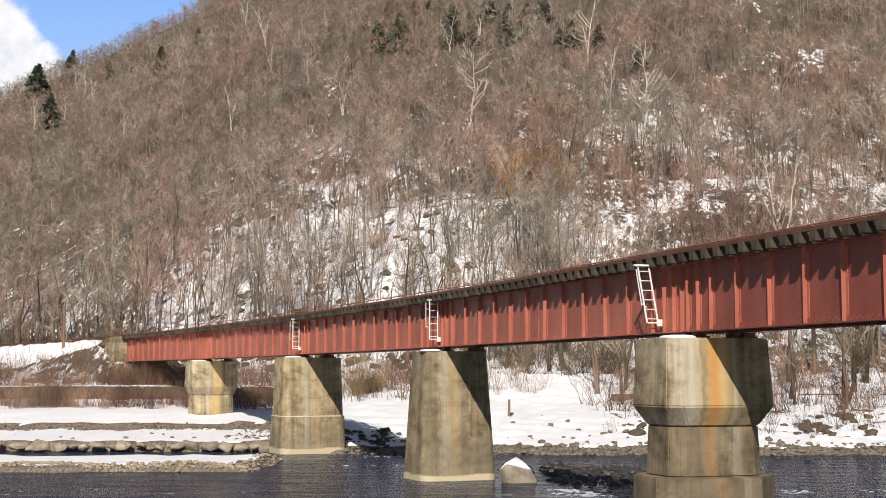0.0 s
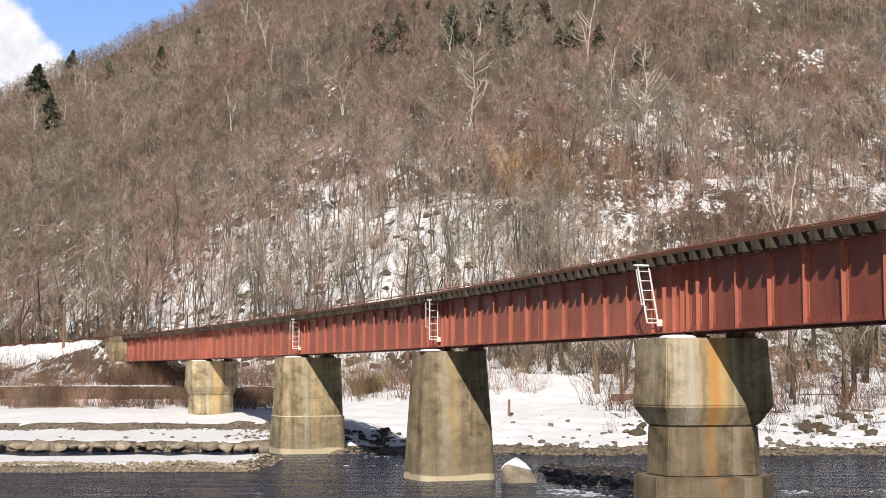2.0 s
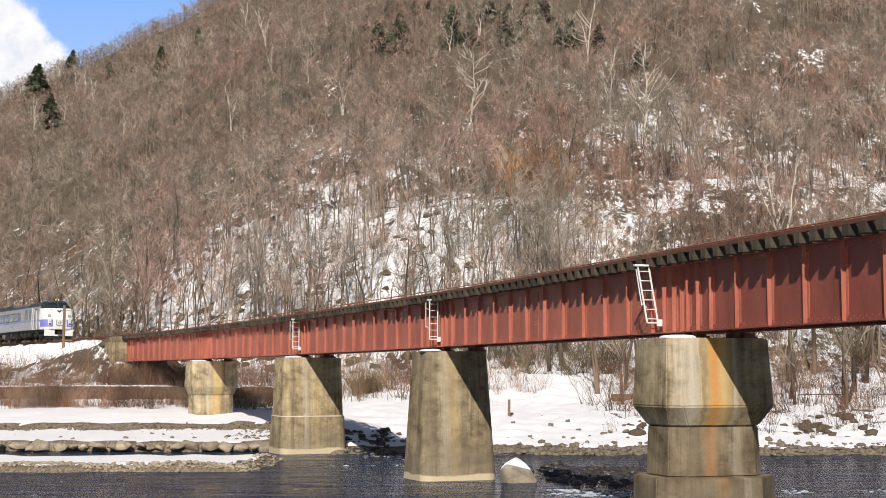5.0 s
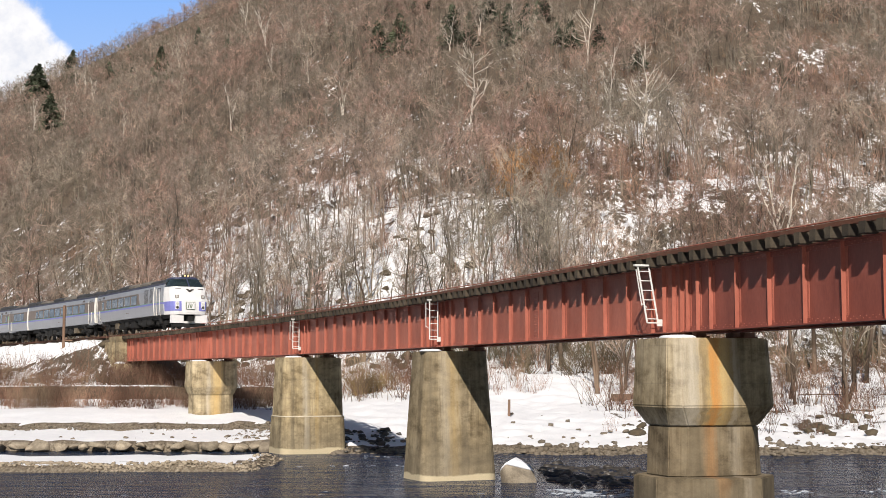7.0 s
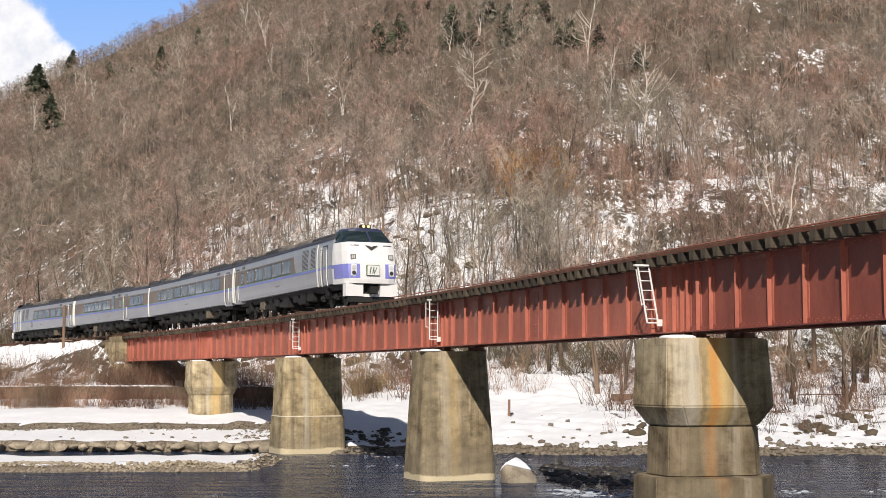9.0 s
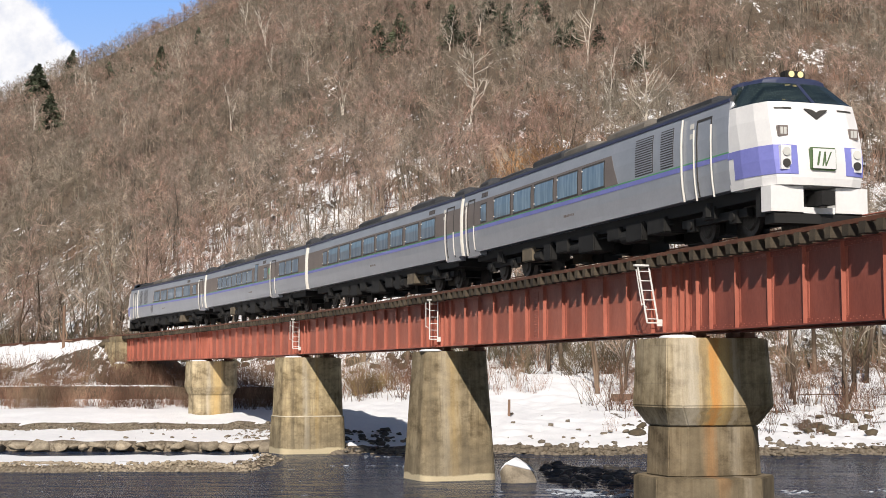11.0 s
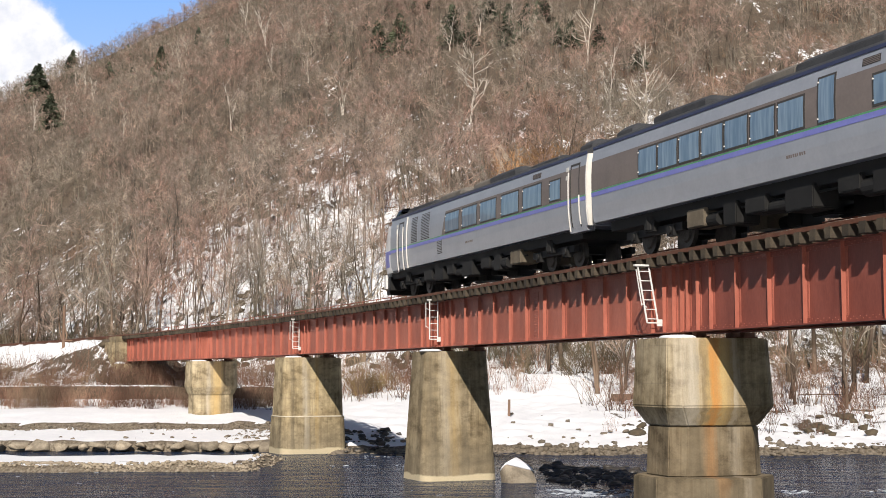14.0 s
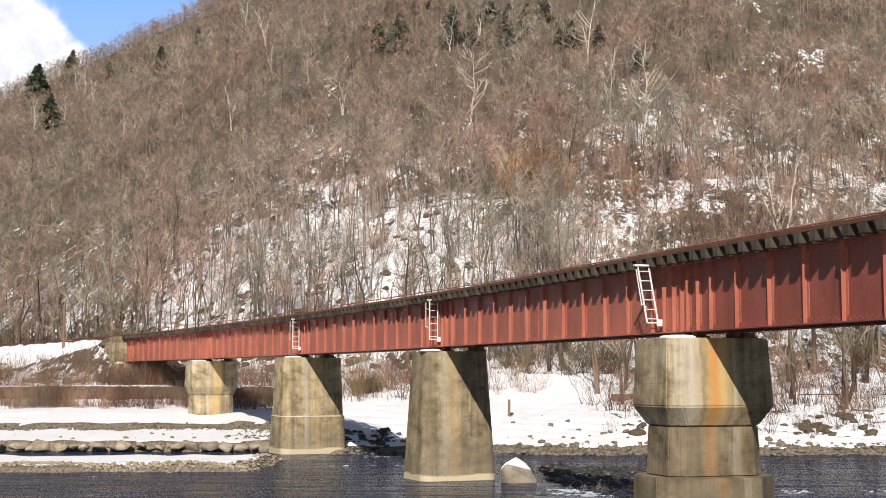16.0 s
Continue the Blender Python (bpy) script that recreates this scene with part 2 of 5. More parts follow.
def build_water():
    m, nt, b = mat_base("river_water", 0.15, 0, 0.28)
    b.inputs["IOR"].default_value = 1.28
    v = coords(nt, "Object", (0.4, 1.0, 1))
    n1, n2 = noise_of(nt, v, 0.55, 4, 0.6), noise_of(nt, v, 2.4, 5, 0.65)
    big = noise_of(nt, coords(nt, "Object", (0.05, 0.16, 1)), 1.0, 3)
    nt.links.new(ramp(nt, big, [(0.35, (0.01, 0.023, 0.06)), (0.65, (0.018, 0.032, 0.062))]), b.inputs["Base Color"])
    add = nt.nodes.new("ShaderNodeMath")
    add.operation = 'MULTIPLY_ADD'
    nt.links.new(n2, add.inputs[0])
    add.inputs[1].default_value = 0.3
    nt.links.new(n1, add.inputs[2])
    bump(nt, b, add.outputs[0], 1.0, 2.4)
    w = Build()
    xs, ys = np.linspace(-150, 150, 31), np.linspace(10, 104, 20)
    vs = [(x, y, 0.0) for y in ys for x in xs]
    w.add(vs, [(j * 31 + i, j * 31 + i + 1, (j + 1) * 31 + i + 1, (j + 1) * 31 + i) for j in range(19) for i in range(30)])
    ob = part("river_water", w, m)
    return tagged(ob, "dark rippling cold river water", "water", kind="structure")


river = build_water()


def build_foam():
    """Flecks of foam that drift with the stream, and standing crests over hidden stones."""
    m = speckled("river_foam", (0.22, 0.26, 0.31), (0.55, 0.59, 0.65), 6, 0.6, 0, 30, 0.3, 0.02)
    rng = random.Random(12)

    def fleck(b, x, y, rx, ry, h, turn):
        n, rings = 9, []
        for q, zz in ((1.0, -0.03), (0.75, 0.5), (0.3, 1.0)):
            rings.append([])
            for k in range(n):
                a = k * 6.2832 / n
                r = q * rng.uniform(0.7, 1.2)
                u, v = rx * r * math.cos(a), ry * r * math.sin(a)
                rings[-1].append((x + u * math.cos(turn) - v * math.sin(turn), y + u * math.sin(turn) + v * math.cos(turn), h * zz))
        b.loft(rings)
    drift = Build()
    for k in range(70):
        fleck(drift, rng.uniform(-50, 40), rng.uniform(46.5, 59) if k % 3 else rng.uniform(59, 70), rng.uniform(0.03, 0.22), rng.uniform(0.006, 0.016), rng.uniform(0.004, 0.01), rng.uniform(-0.3, 0.3))
    ob = tagged(part("drifting_foam", drift, m), "small white foam flecks drifting on dark water", "foam", kind="stuff")
    crest = Build()
    for x0, x1, y0, y1, n in ((3.6, 7.8, 47.5, 50.5, 150), (11.6, 12.9, 48.0, 50.0, 14), (14.0, 16.2, 48.5, 50.5, 9), (-5.5, 0.5, 63, 64, 10), (-4.0, -2.0, 70, 71.5, 10)):
        for k in range(n):
            u = rng.random()
            fleck(crest, x0 + (x1 - x0) * u, y0 + (y1 - y0) * rng.random(), rng.uniform(0.03, 0.18), rng.uniform(0.015, 0.06), rng.uniform(0.006, 0.04), rng.uniform(-0.4, 0.4))
    tagged(part("rapids_foam", crest, m), "white water crests breaking over hidden stones", "foam", kind="stuff")
    return ob


foam = build_foam()


# ---- woods ----
def bark_material(name, c1, c2, c3, spread=0.06, uneven=1.0):
    """Bark whose colour changes from clump to clump and from stem to stem."""
    m, nt, b = mat_base(name, 0.85, 0, 0.2)
    v = world_coords(nt)
    n = noise_of(nt, v, spread, 2, 0.5)
    col = ramp(nt, n, [(0.4, c1), (0.5, c2), (0.6, c3)])
    stem = noise_of(nt, world_coords(nt, (1, 1, 0.3)), 0.9, 1)
    col = mix(nt, 0.75 * uneven, col, ramp(nt, stem, [(0.36, (0.38, 0.37, 0.36)), (0.52, (0.95, 0.95, 0.95)), (0.66, (1.35, 1.35, 1.35))]), 'MULTIPLY')
    crown = noise_of(nt, v, 0.24, 1, 0.4)
    col = mix(nt, uneven, col, ramp(nt, crown, [(0.36, (0.55, 0.55, 0.55)), (0.5, (0.98, 0.98, 0.98)), (0.64, (1.36, 1.34, 1.3))]), 'MULTIPLY')
    fine = noise_of(nt, v, 14, 2)
    col = mix(nt, 0.5, col, ramp(nt, fine, [(0.3, (0.55, 0.55, 0.55)), (0.7, (1, 1, 1))]), 'MULTIPLY')
    nt.links.new(col, b.inputs["Base Color"])
    return m


BARK = bark_material("grey_bark", (0.19, 0.17, 0.13), (0.25, 0.215, 0.175), (0.22, 0.17, 0.135))
TWIG = bark_material("twigs", (0.365, 0.325, 0.27), (0.415, 0.345, 0.29), (0.41, 0.28, 0.235))
PALE = bark_material("birch_bark", (0.74, 0.68, 0.6), (0.8, 0.74, 0.66), (0.7, 0.63, 0.55), 0.06, 0.2)
NEEDLE = bark_material("fir_needles", (0.095, 0.125, 0.085), (0.115, 0.14, 0.095), (0.13, 0.15, 0.1))
RED_TWIG = bark_material("red_brush_twigs", (0.24, 0.135, 0.095), (0.29, 0.178, 0.128), (0.26, 0.19, 0.132), 0.25)
DARK_BARK = bark_material("dark_wet_bark", (0.13, 0.095, 0.07), (0.19, 0.14, 0.105), (0.16, 0.115, 0.085))
DULL = bark_material("dull_brush_twigs", (0.15, 0.125, 0.085), (0.2, 0.155, 0.11), (0.16, 0.15, 0.09), 0.25)
RUSSET = bark_material("russet_sapling_twigs", (0.36, 0.235, 0.18), (0.42, 0.26, 0.195), (0.38, 0.28, 0.22), 0.1)
OLIVE = bark_material("olive_leafy_twigs", (0.3, 0.225, 0.11), (0.34, 0.235, 0.12), (0.32, 0.2, 0.11), 0.4)
ORANGE = bark_material("orange_brush_twigs", (0.42, 0.24, 0.12), (0.45, 0.27, 0.14), (0.4, 0.24, 0.13), 0.25)


def cones(p0, p1, r0, r1, n=3):
    """Open tapered sticks from p0 to p1 as triangles; r1 None: pointed."""
    p0, p1, r0 = np.asarray(p0, float), np.asarray(p1, float), np.asarray(r0, float)
    d = p1 - p0
    d /= np.linalg.norm(d, axis=1)[:, None] + 1e-9
    if n == 1:
        ref = np.random.RandomState(len(p0)).normal(0, 1, d.shape)
    else:
        ref = np.where(np.abs(d[:, 2:3]) > 0.9, np.array([[1.0, 0, 0]]), np.array([[0, 0, 1.0]]))
    u = np.cross(d, ref)
    u /= np.linalg.norm(u, axis=1)[:, None]
    w = np.cross(d, u)
    N = len(p0)
    ang = np.arange(n) * 2 * np.pi / n
    ring = u[:, None] * np.cos(ang)[None, :, None] + w[:, None] * np.sin(ang)[None, :, None]
    a = p0[:, None] + ring * r0[:, None, None]
    k = np.arange(n)
    k2 = (k + 1) % n
    if n == 1:
        v = np.concatenate([a, 2 * p0[:, None] - a, p1[:, None]], 1).reshape(-1, 3)
        return v, (np.arange(N)[:, None] * 3 + np.arange(3)[None])
    if r1 is None:
        v = np.concatenate([a, p1[:, None]], 1).reshape(-1, 3)
        f = (np.arange(N)[:, None, None] * (n + 1) + np.stack([k, k2, np.full(n, n)], 1)[None]).reshape(-1, 3)
    else:
        b = p1[:, None] + ring * np.asarray(r1, float)[:, None, None]
        v = np.concatenate([a, b], 1).reshape(-1, 3)
        t = np.concatenate([np.stack([k, k2, k2 + n], 1), np.stack([k, k2 + n, k + n], 1)])
        f = (np.arange(N)[:, None, None] * (2 * n) + t[None]).reshape(-1, 3)
    return v, f


def join(parts):
    vs, fs, n = [], [], 0
    for v, f in parts:
        vs.append(v)
        fs.append(f + n)
        n += len(v)
    return np.concatenate(vs), np.concatenate(fs)


def bare_tree(seed, h=10.0, limbs=14, twigs=20, sides=5, thick=1.0, spread=1.0, twig_r=0.016, low=0.4, leaders=1, twig_n=1, steep=(0.3, 1.1)):
    """Trunk and crown of a leafless tree, as two triangle soups: stems, limbs that fork, and a haze of fine twigs."""
    r = np.random.RandomState(seed)
    trunk, crown, T0, T1, TR = [], [], [], [], []
    A0, A1, AR, AR1, F0, F1, FR = [], [], [], [], [], [], []

    def unit(v):
        return v / np.linalg.norm(v)

    for lead in range(leaders):
        segs = 6 if sides > 3 else 3
        lean = r.normal(0, 0.05 + 0.11 * (leaders > 1), 2)
        zs = np.linspace(0, 1, segs + 1)
        hh = h * (1 if lead == 0 else r.uniform(0.7, 0.97))
        path = np.stack([lean[0] * hh * zs ** 1.4, lean[1] * hh * zs ** 1.4, zs * hh * 0.93], 1)
        path[1:-1, :2] += r.normal(0, 0.014 * hh, (segs - 1, 2))
        path[0, 2] = -0.5
        rad = thick * 0.0125 * hh * (1 - 0.92 * zs ** 0.9) * (1 if leaders == 1 else 0.8)
        trunk.append(cones(path[:-1], path[1:], rad[:-1], rad[1:], sides))
        n = max(4, int(limbs / leaders))
        for i in range(n):
            u = low + (0.97 - low) * ((i + r.uniform(0, 1)) / n)
            base = np.array([np.interp(u, zs, path[:, k]) for k in range(3)])
            az = r.uniform(0, 6.28)
            ln = hh * spread * r.uniform(0.2, 0.36) * (1.2 - 0.72 * u)
            el = r.uniform(*steep)
            d = np.array([math.cos(az) * math.cos(el), math.sin(az) * math.cos(el), math.sin(el)])
            mid = base + d * ln * 0.5 + r.normal(0, 0.06 * ln, 3)
            br = np.interp(u, zs, rad) * 0.55 + 0.006
            A0.append(base)
            A1.append(mid)
            AR.append(br)
            AR1.append(br * 0.6)
            arms = []
            for k in range(3):
                fd = unit(d + np.array([0, 0, 0.3]) + r.normal(0, 0.12 if k == 0 else 0.42, 3))
                tip = mid + fd * ln * (0.55 if k == 0 else r.uniform(0.28, 0.5))
                F0.append(mid)
                F1.append(tip)
                FR.append(br * 0.6)
                arms.append((mid, tip, fd))
            for k in range(twigs):
                a, b, fd = arms[r.randint(3)] if r.rand() > 0.22 else (base, mid, d)
                p = a + (b - a) * r.uniform(0.15, 1.0)
                td = unit(fd * 0.5 + np.array([0, 0, 0.08]) + r.normal(0, 0.62, 3))
                T0.append(p)
                T1.append(p + td * hh * r.uniform(0.028, 0.085) * spread)
                TR.append(twig_r * r.uniform(0.6, 1.2))
    if sides > 3:
        crown.append(cones(A0, A1, AR, AR1, 4 if sides > 4 else 3))
        crown.append(cones(F0, F1, FR, None, 3))
    else:
        crown.append(cones(A0, A1, AR, None, 1))
        crown.append(cones(F0, F1, FR, None, 1))
    crown.append(cones(T0, T1, TR, None, twig_n))
    return join(trunk), join(crown)


def place_soup(v, x, y, z, scale, turn):
    c, s = math.cos(turn) * scale, math.sin(turn) * scale
    return np.stack([v[:, 0] * c - v[:, 1] * s + x, v[:, 0] * s + v[:, 1] * c + y, v[:, 2] * scale + z], 1)


TRACK_NEAR = FINE[::3]


def clear_of_track(x, y, gap):
    return ((TRACK_NEAR - np.array((x, y))) ** 2).sum(1).min() > gap * gap


def scatter(rng, count, y0, y1, a0, a1, gap, top=None):
    """Uneven spots on the hillside, x = a * y."""
    spots = []
    tries = 0
    while len(spots) < count and tries < count * 25:
        tries += 1
        y = math.sqrt(rng.uniform(y0 * y0, y1 * y1))
        x = rng.uniform(a0, a1) * y
        foot = np.interp(x / y, (-0.5, -0.31, -0.2, -0.12, 0, 0.5), (230, 166, 132, 118, 111, 111))
        if top is not None and np.interp(x / y, (-0.5, -0.31, -0.16, -0.05, 0.05, 0.5), (0.235, 0.254, 0.325, 0.42, 0.46, 0.5)) * (y - foot) > top * y:
            continue
        if y < foot - 2 or not clear_of_track(x, y, gap):
            continue
        if rng.uniform(-1.3, 1) > float(wave(np.array(x), np.array(y), 19, 41)):
            continue
        # Spots just before the first five birches on the camera's sight lines stay empty.
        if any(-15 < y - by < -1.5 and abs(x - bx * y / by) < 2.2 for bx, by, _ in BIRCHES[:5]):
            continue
        spots.append((x, y))
    z = ground(np.array([s[0] for s in spots]), np.array([s[1] for s in spots]))
    return [(x, y, float(zz)) for (x, y), zz in zip(spots, z)]


def ridge_spots(rng, count):
    """A close belt of trees along the skyline."""
    out = []
    for _ in range(count):
        a = rng.uniform(-0.36, -0.12)
        y = float(np.interp(a, (-0.5, -0.31, -0.16, 0.5), (560, 600, 660, 760))) + rng.triangular(-190, 14, -5)
        out.append((a * y, y))
    z = ground(np.array([p[0] for p in out]), np.array([p[1] for p in out]))
    return [(x, y, float(h)) for (x, y), h in zip(out, z)]


def far_woods(name, label, spots, variants, mat_t, mat_c, rng, lo, hi):
    T, C = [], []
    for x, y, z in spots:
        (tv, tf), (cv, cf) = variants[rng.randrange(len(variants))]
        s, turn = rng.uniform(lo, hi), rng.uniform(0, 6.28)
        T.append((place_soup(tv, x, y, z, s, turn), tf))
        C.append((place_soup(cv, x, y, z, s, turn), cf))
    for nm, soup, mat in (("trunks", T, mat_t), ("twigs", C, mat_c)):
        v, f = join(soup)
        tagged(new(name + "_" + nm, tri_mesh(name + "_" + nm, v, f, mat)), label + (" trunks" if nm == "trunks" else " bare crowns"), "woods", kind="stuff")


def fir_tree(seed, h=9.0):
    """A fir: whorls of drooping boughs set with sprays, uneven round the stem, denser to the tip."""
    r = np.random.RandomState(seed)
    trunk = cones([(0, 0, -0.4)], [(0, 0, h)], [0.16], None, 5)
    p0, p1, rr = [], [], []
    lobe = r.uniform(0, 6.28, 3)
    for k in range(190):
        u = 0.05 + 0.94 * (k / 190) ** 0.95
        z = h * u
        az = r.uniform(0, 6.28)
        reach = (0.4 * h * (1 - u) ** 0.75 + 0.14) * r.uniform(0.55, 1.1) * (1 + 0.22 * math.sin(2 * az + lobe[0]) + 0.15 * math.sin(3 * az + 5 * u + lobe[1]))
        drop = reach * r.uniform(0.1, 0.45)
        root = np.array([0, 0, z])
        tip = np.array([math.cos(az) * reach, math.sin(az) * reach, z - drop])
        p0.append(root)
        p1.append(tip)
        rr.append(0.05)
        for q in (0.3, 0.5, 0.65, 0.8, 0.92):
            c = root + (tip - root) * q
            for s in (-1, 0, 1):
                a2 = az + s * r.uniform(0.4, 1.2)
                ln = 0.3 * reach * (1.25 - q) + 0.2
                p0.append(c + r.normal(0, 0.05, 3))
                p1.append(c + np.array([math.cos(a2) * ln, math.sin(a2) * ln, r.normal(-0.1, 0.16)]))
                rr.append(0.2)
    return trunk, cones(p0, p1, rr, None, 1)


def shrub(seed, stems=22, h=1.8, twigs=3, r0=0.014, lean=0.3):
    """Brush of thin bare stems, as one triangle soup."""
    r = np.random.RandomState(seed)
    p0, p1, rr = [], [], []
    for i in range(stems):
        base = np.array([r.normal(0, 0.3), r.normal(0, 0.3), -0.1])
        d = np.array([r.normal(0, lean), r.normal(0, lean), 1.0])
        top = base + d * h * r.uniform(0.5, 1.1)
        p0.append(base)
        p1.append(top)
        rr.append(r0)
        for k in range(twigs):
            q = base + (top - base) * r.uniform(0.35, 0.95)
            p0.append(q)
            p1.append(q + (d + r.normal(0, 0.55, 3)) * h * r.uniform(0.12, 0.3))
            rr.append(r0 * 0.7)
    return cones(p0, p1, rr, None, 1)


def tree_thing(kind, meshes, mats, at, label, group):
    x, y, z, turn, scale = at
    t = thing(kind, pose(x, y, z, 0, 0, turn), label, "tree", group)
    t.scale = [scale] * 3
    for nm, me, mat in zip(("trunk", "crown"), meshes, mats):
        part(nm, me, mat, t)
    return t


def brush_field(name, label, rng, spots, variants, mat, lo, hi):
    xs = np.array([p[0] for p in spots])
    ys = np.array([p[1] for p in spots])
    zs = ground(xs, ys)
    soup = []
    for x, y, z in zip(xs, ys, zs):
        v, f = variants[rng.randrange(len(variants))]
        soup.append((place_soup(v, x, y, z, rng.uniform(lo, hi), rng.uniform(0, 6.28)), f))
    v, f = join(soup)
    tagged(new(name, tri_mesh(name, v, f, mat)), label, "brush", kind="stuff")


BIRCHES = [(3.9, 191.5, 1.14), (32.2, 133.0, 1.3), (-37.9, 252.5, 0.92), (-65.5, 289.5, 0.85), (-16.3, 229.0, 0.9), (-123.2, 459.5, 0.87), (-40.8, 322.5, 1.0), (-63.4, 450.5, 1.07), (-133.5, 524.0, 1.25), (-86.9, 463.0, 1.1), (-77.0, 467.5, 0.83), (-24.9, 298.5, 0.64), (1.2, 240.5, 0.72), (11.5, 235.5, 0.74), (6.3, 242.5, 0.6), (25.1, 174.0, 1.25), (-117.9, 475.0, 0.94), (-139.0, 533.5, 1.06), (-34.6, 283.5, 0.67), (-89.9, 492.0, 0.78), (-33.8, 300.5, 0.65), (-117.2, 404.5, 1.1), (21.7, 211.0, 1.0), (21.8, 183.5, 1.0), (-7.3, 194.5, 0.7), (-24.4, 254.5, 0.6)]
FIRS = [(-176, 600, 0.6), (-183, 603, 0.6), (-158, 600, 0.85), (-156, 586, 0.9), (-150.7, 523.5, 1.43), (-112.9, 405, 0.95), (-127.7, 537, 0.66), (-131.2, 584.5, 0.5), (-72.1, 359.5, 0.8), (-85.9, 493, 0.65), (-58.6, 384, 0.45), (-107.7, 488.5, 0.56), (-11.6, 250.5, 0.52), (-7.6, 247.5, 0.66), (-10.7, 282, 0.4), (-15.4, 279, 0.28), (-23.8, 294, 0.28), (-3.8, 246, 0.34), (-29, 280.5, 0.34), (1.6, 243.5, 0.64), (10.8, 231.5, 0.62), (-4.2, 272, 0.5), (-174.8, 603, 0.8), (16.9, 238, 0.52), (18.6, 229, 0.34), (4.5, 240, 0.55), (14, 236, 0.5), (20.5, 226, 0.45), (24, 216, 0.42), (8, 246, 0.55), (28.5, 205, 0.36)]
BANK_TREES = [(11, 102, 1.05), (13.2, 104, 1.1), (8.3, 112, 1.0), (9.5, 114.5, 1.15), (22.5, 103, 1.0), (24, 99, 0.95), (27.2, 97, 1.2), (29, 101, 1.15), (25.5, 106, 1.0), (17, 107, 1.05), (19, 111, 1.1), (15, 110, 1.0), (31, 105, 1.1), (33, 99, 1.0), (21, 108, 1.1), (5, 113.5, 0.9), (-3, 116, 1.0), (12.3, 98.5, 0.7), (28.5, 110, 1.2), (-6.5, 118, 1.0), (26.3, 93.5, 0.7), (23.3, 95, 0.6), (30.3, 94, 0.75)]

FOOT_TREES = [(-34.9, 150, 1.3), (-33, 147, 1.25), (-32.3, 149.5, 1.4), (-41, 155, 1.3), (-44, 154, 1.2), (-46.5, 156, 1.35), (-30.5, 147, 1.3), (-38, 151, 1.2), (-28, 142, 1.2)]


def build_woods():
    rng = random.Random(4)
    near = [bare_tree(100 + i, 10, 20, 24, 5, 0.85, 1.0, 0.012, 0.42, (1, 2, 1, 3, 2, 1)[i % 6]) for i in range(12)]
    protos = [(tri_mesh("trunk", tv, tf, BARK), tri_mesh("crown", cv, cf, TWIG)) for (tv, tf), (cv, cf) in near]
    stout = [bare_tree(150 + i, 10, 20, 15, 5, 1.4, 1.05, 0.012, 0.4, 1 + (i % 2)) for i in range(6)]
    bank = [(tri_mesh("trunk", tv, tf, DARK_BARK), tri_mesh("crown", cv, cf, TWIG)) for (tv, tf), (cv, cf) in stout]
    for x, y, s in BANK_TREES:
        tree_thing("bare_tree", bank[rng.randrange(6)], (DARK_BARK, TWIG), (x, y, ground_at(x, y), rng.uniform(0, 360), s * rng.uniform(1.0, 1.2)), "tall leafless grey-brown tree on the snowy river bank", "bare trees on the river bank")
    for k, (x, y, s) in enumerate(FOOT_TREES):
        tree_thing("bare_tree", bank[k % 6], (DARK_BARK, TWIG), (x, y, ground_at(x, y), k * 77, s), "tall leafless dark-barked tree at the foot of the slope", "bare trees on the hillside")
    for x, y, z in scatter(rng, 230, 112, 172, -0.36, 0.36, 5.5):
        tree_thing("bare_tree", protos[rng.randrange(12)], (BARK, TWIG), (x, y, z, rng.uniform(0, 360), rng.uniform(0.75, 1.35)), "leafless grey-brown broadleaf tree standing in snow", "bare trees on the hillside")
    white = [bare_tree(500 + i, 10, 15 if i % 2 == 0 else 20, 7, 5, 1.5, 1.6 if i % 2 == 0 else 0.9, 0.03, 0.24, (1, 3, 2, 2, 3)[i], 1, (0.45, 1.0) if i % 2 == 0 else (0.8, 1.3)) for i in range(5)]
    birch = [(tri_mesh("trunk", tv, tf, PALE), tri_mesh("crown", cv, cf, PALE)) for (tv, tf), (cv, cf) in white]
    for k, (x, y, s) in enumerate(BIRCHES):
        tree_thing("birch_tree", birch[k % 5], (PALE, PALE), (x, y, ground_at(x, y), rng.uniform(0, 360), s), "white-barked leafless birch among brown woods", "birches on the hillside")
    firs = [fir_tree(700 + i) for i in range(4)]
    fir = [(tri_mesh("trunk", tv, tf, BARK), tri_mesh("crown", cv, cf, NEEDLE)) for (tv, tf), (cv, cf) in firs]
    for x, y, s in FIRS:
        tree_thing("fir_tree", fir[rng.randrange(4)], (BARK, NEEDLE), (x, y, ground_at(x, y), rng.uniform(0, 360), s * 1.25), "dark green fir among bare hillside trees", "firs on the hillside")
    mids = [bare_tree(200 + i, 10, 12, 27, 4, 0.7, 1.3, 0.0175, 0.42, (1, 2, 1, 3)[i % 4], 1, (0.15, 0.95)) for i in range(10)]
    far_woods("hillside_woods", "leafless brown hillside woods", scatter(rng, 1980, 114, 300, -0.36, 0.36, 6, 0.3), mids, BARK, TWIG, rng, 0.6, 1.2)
    fars = [bare_tree(300 + i, 10, 9, 17, 3, 1.0, 1.5, 0.036, 0.3, 1 + (i % 3 == 0), 1, (0.1, 0.9)) for i in range(8)]
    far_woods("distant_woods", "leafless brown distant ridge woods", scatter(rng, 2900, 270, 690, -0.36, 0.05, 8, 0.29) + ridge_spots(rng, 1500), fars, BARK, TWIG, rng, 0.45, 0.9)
    brush = [shrub(800 + i) for i in range(6)]
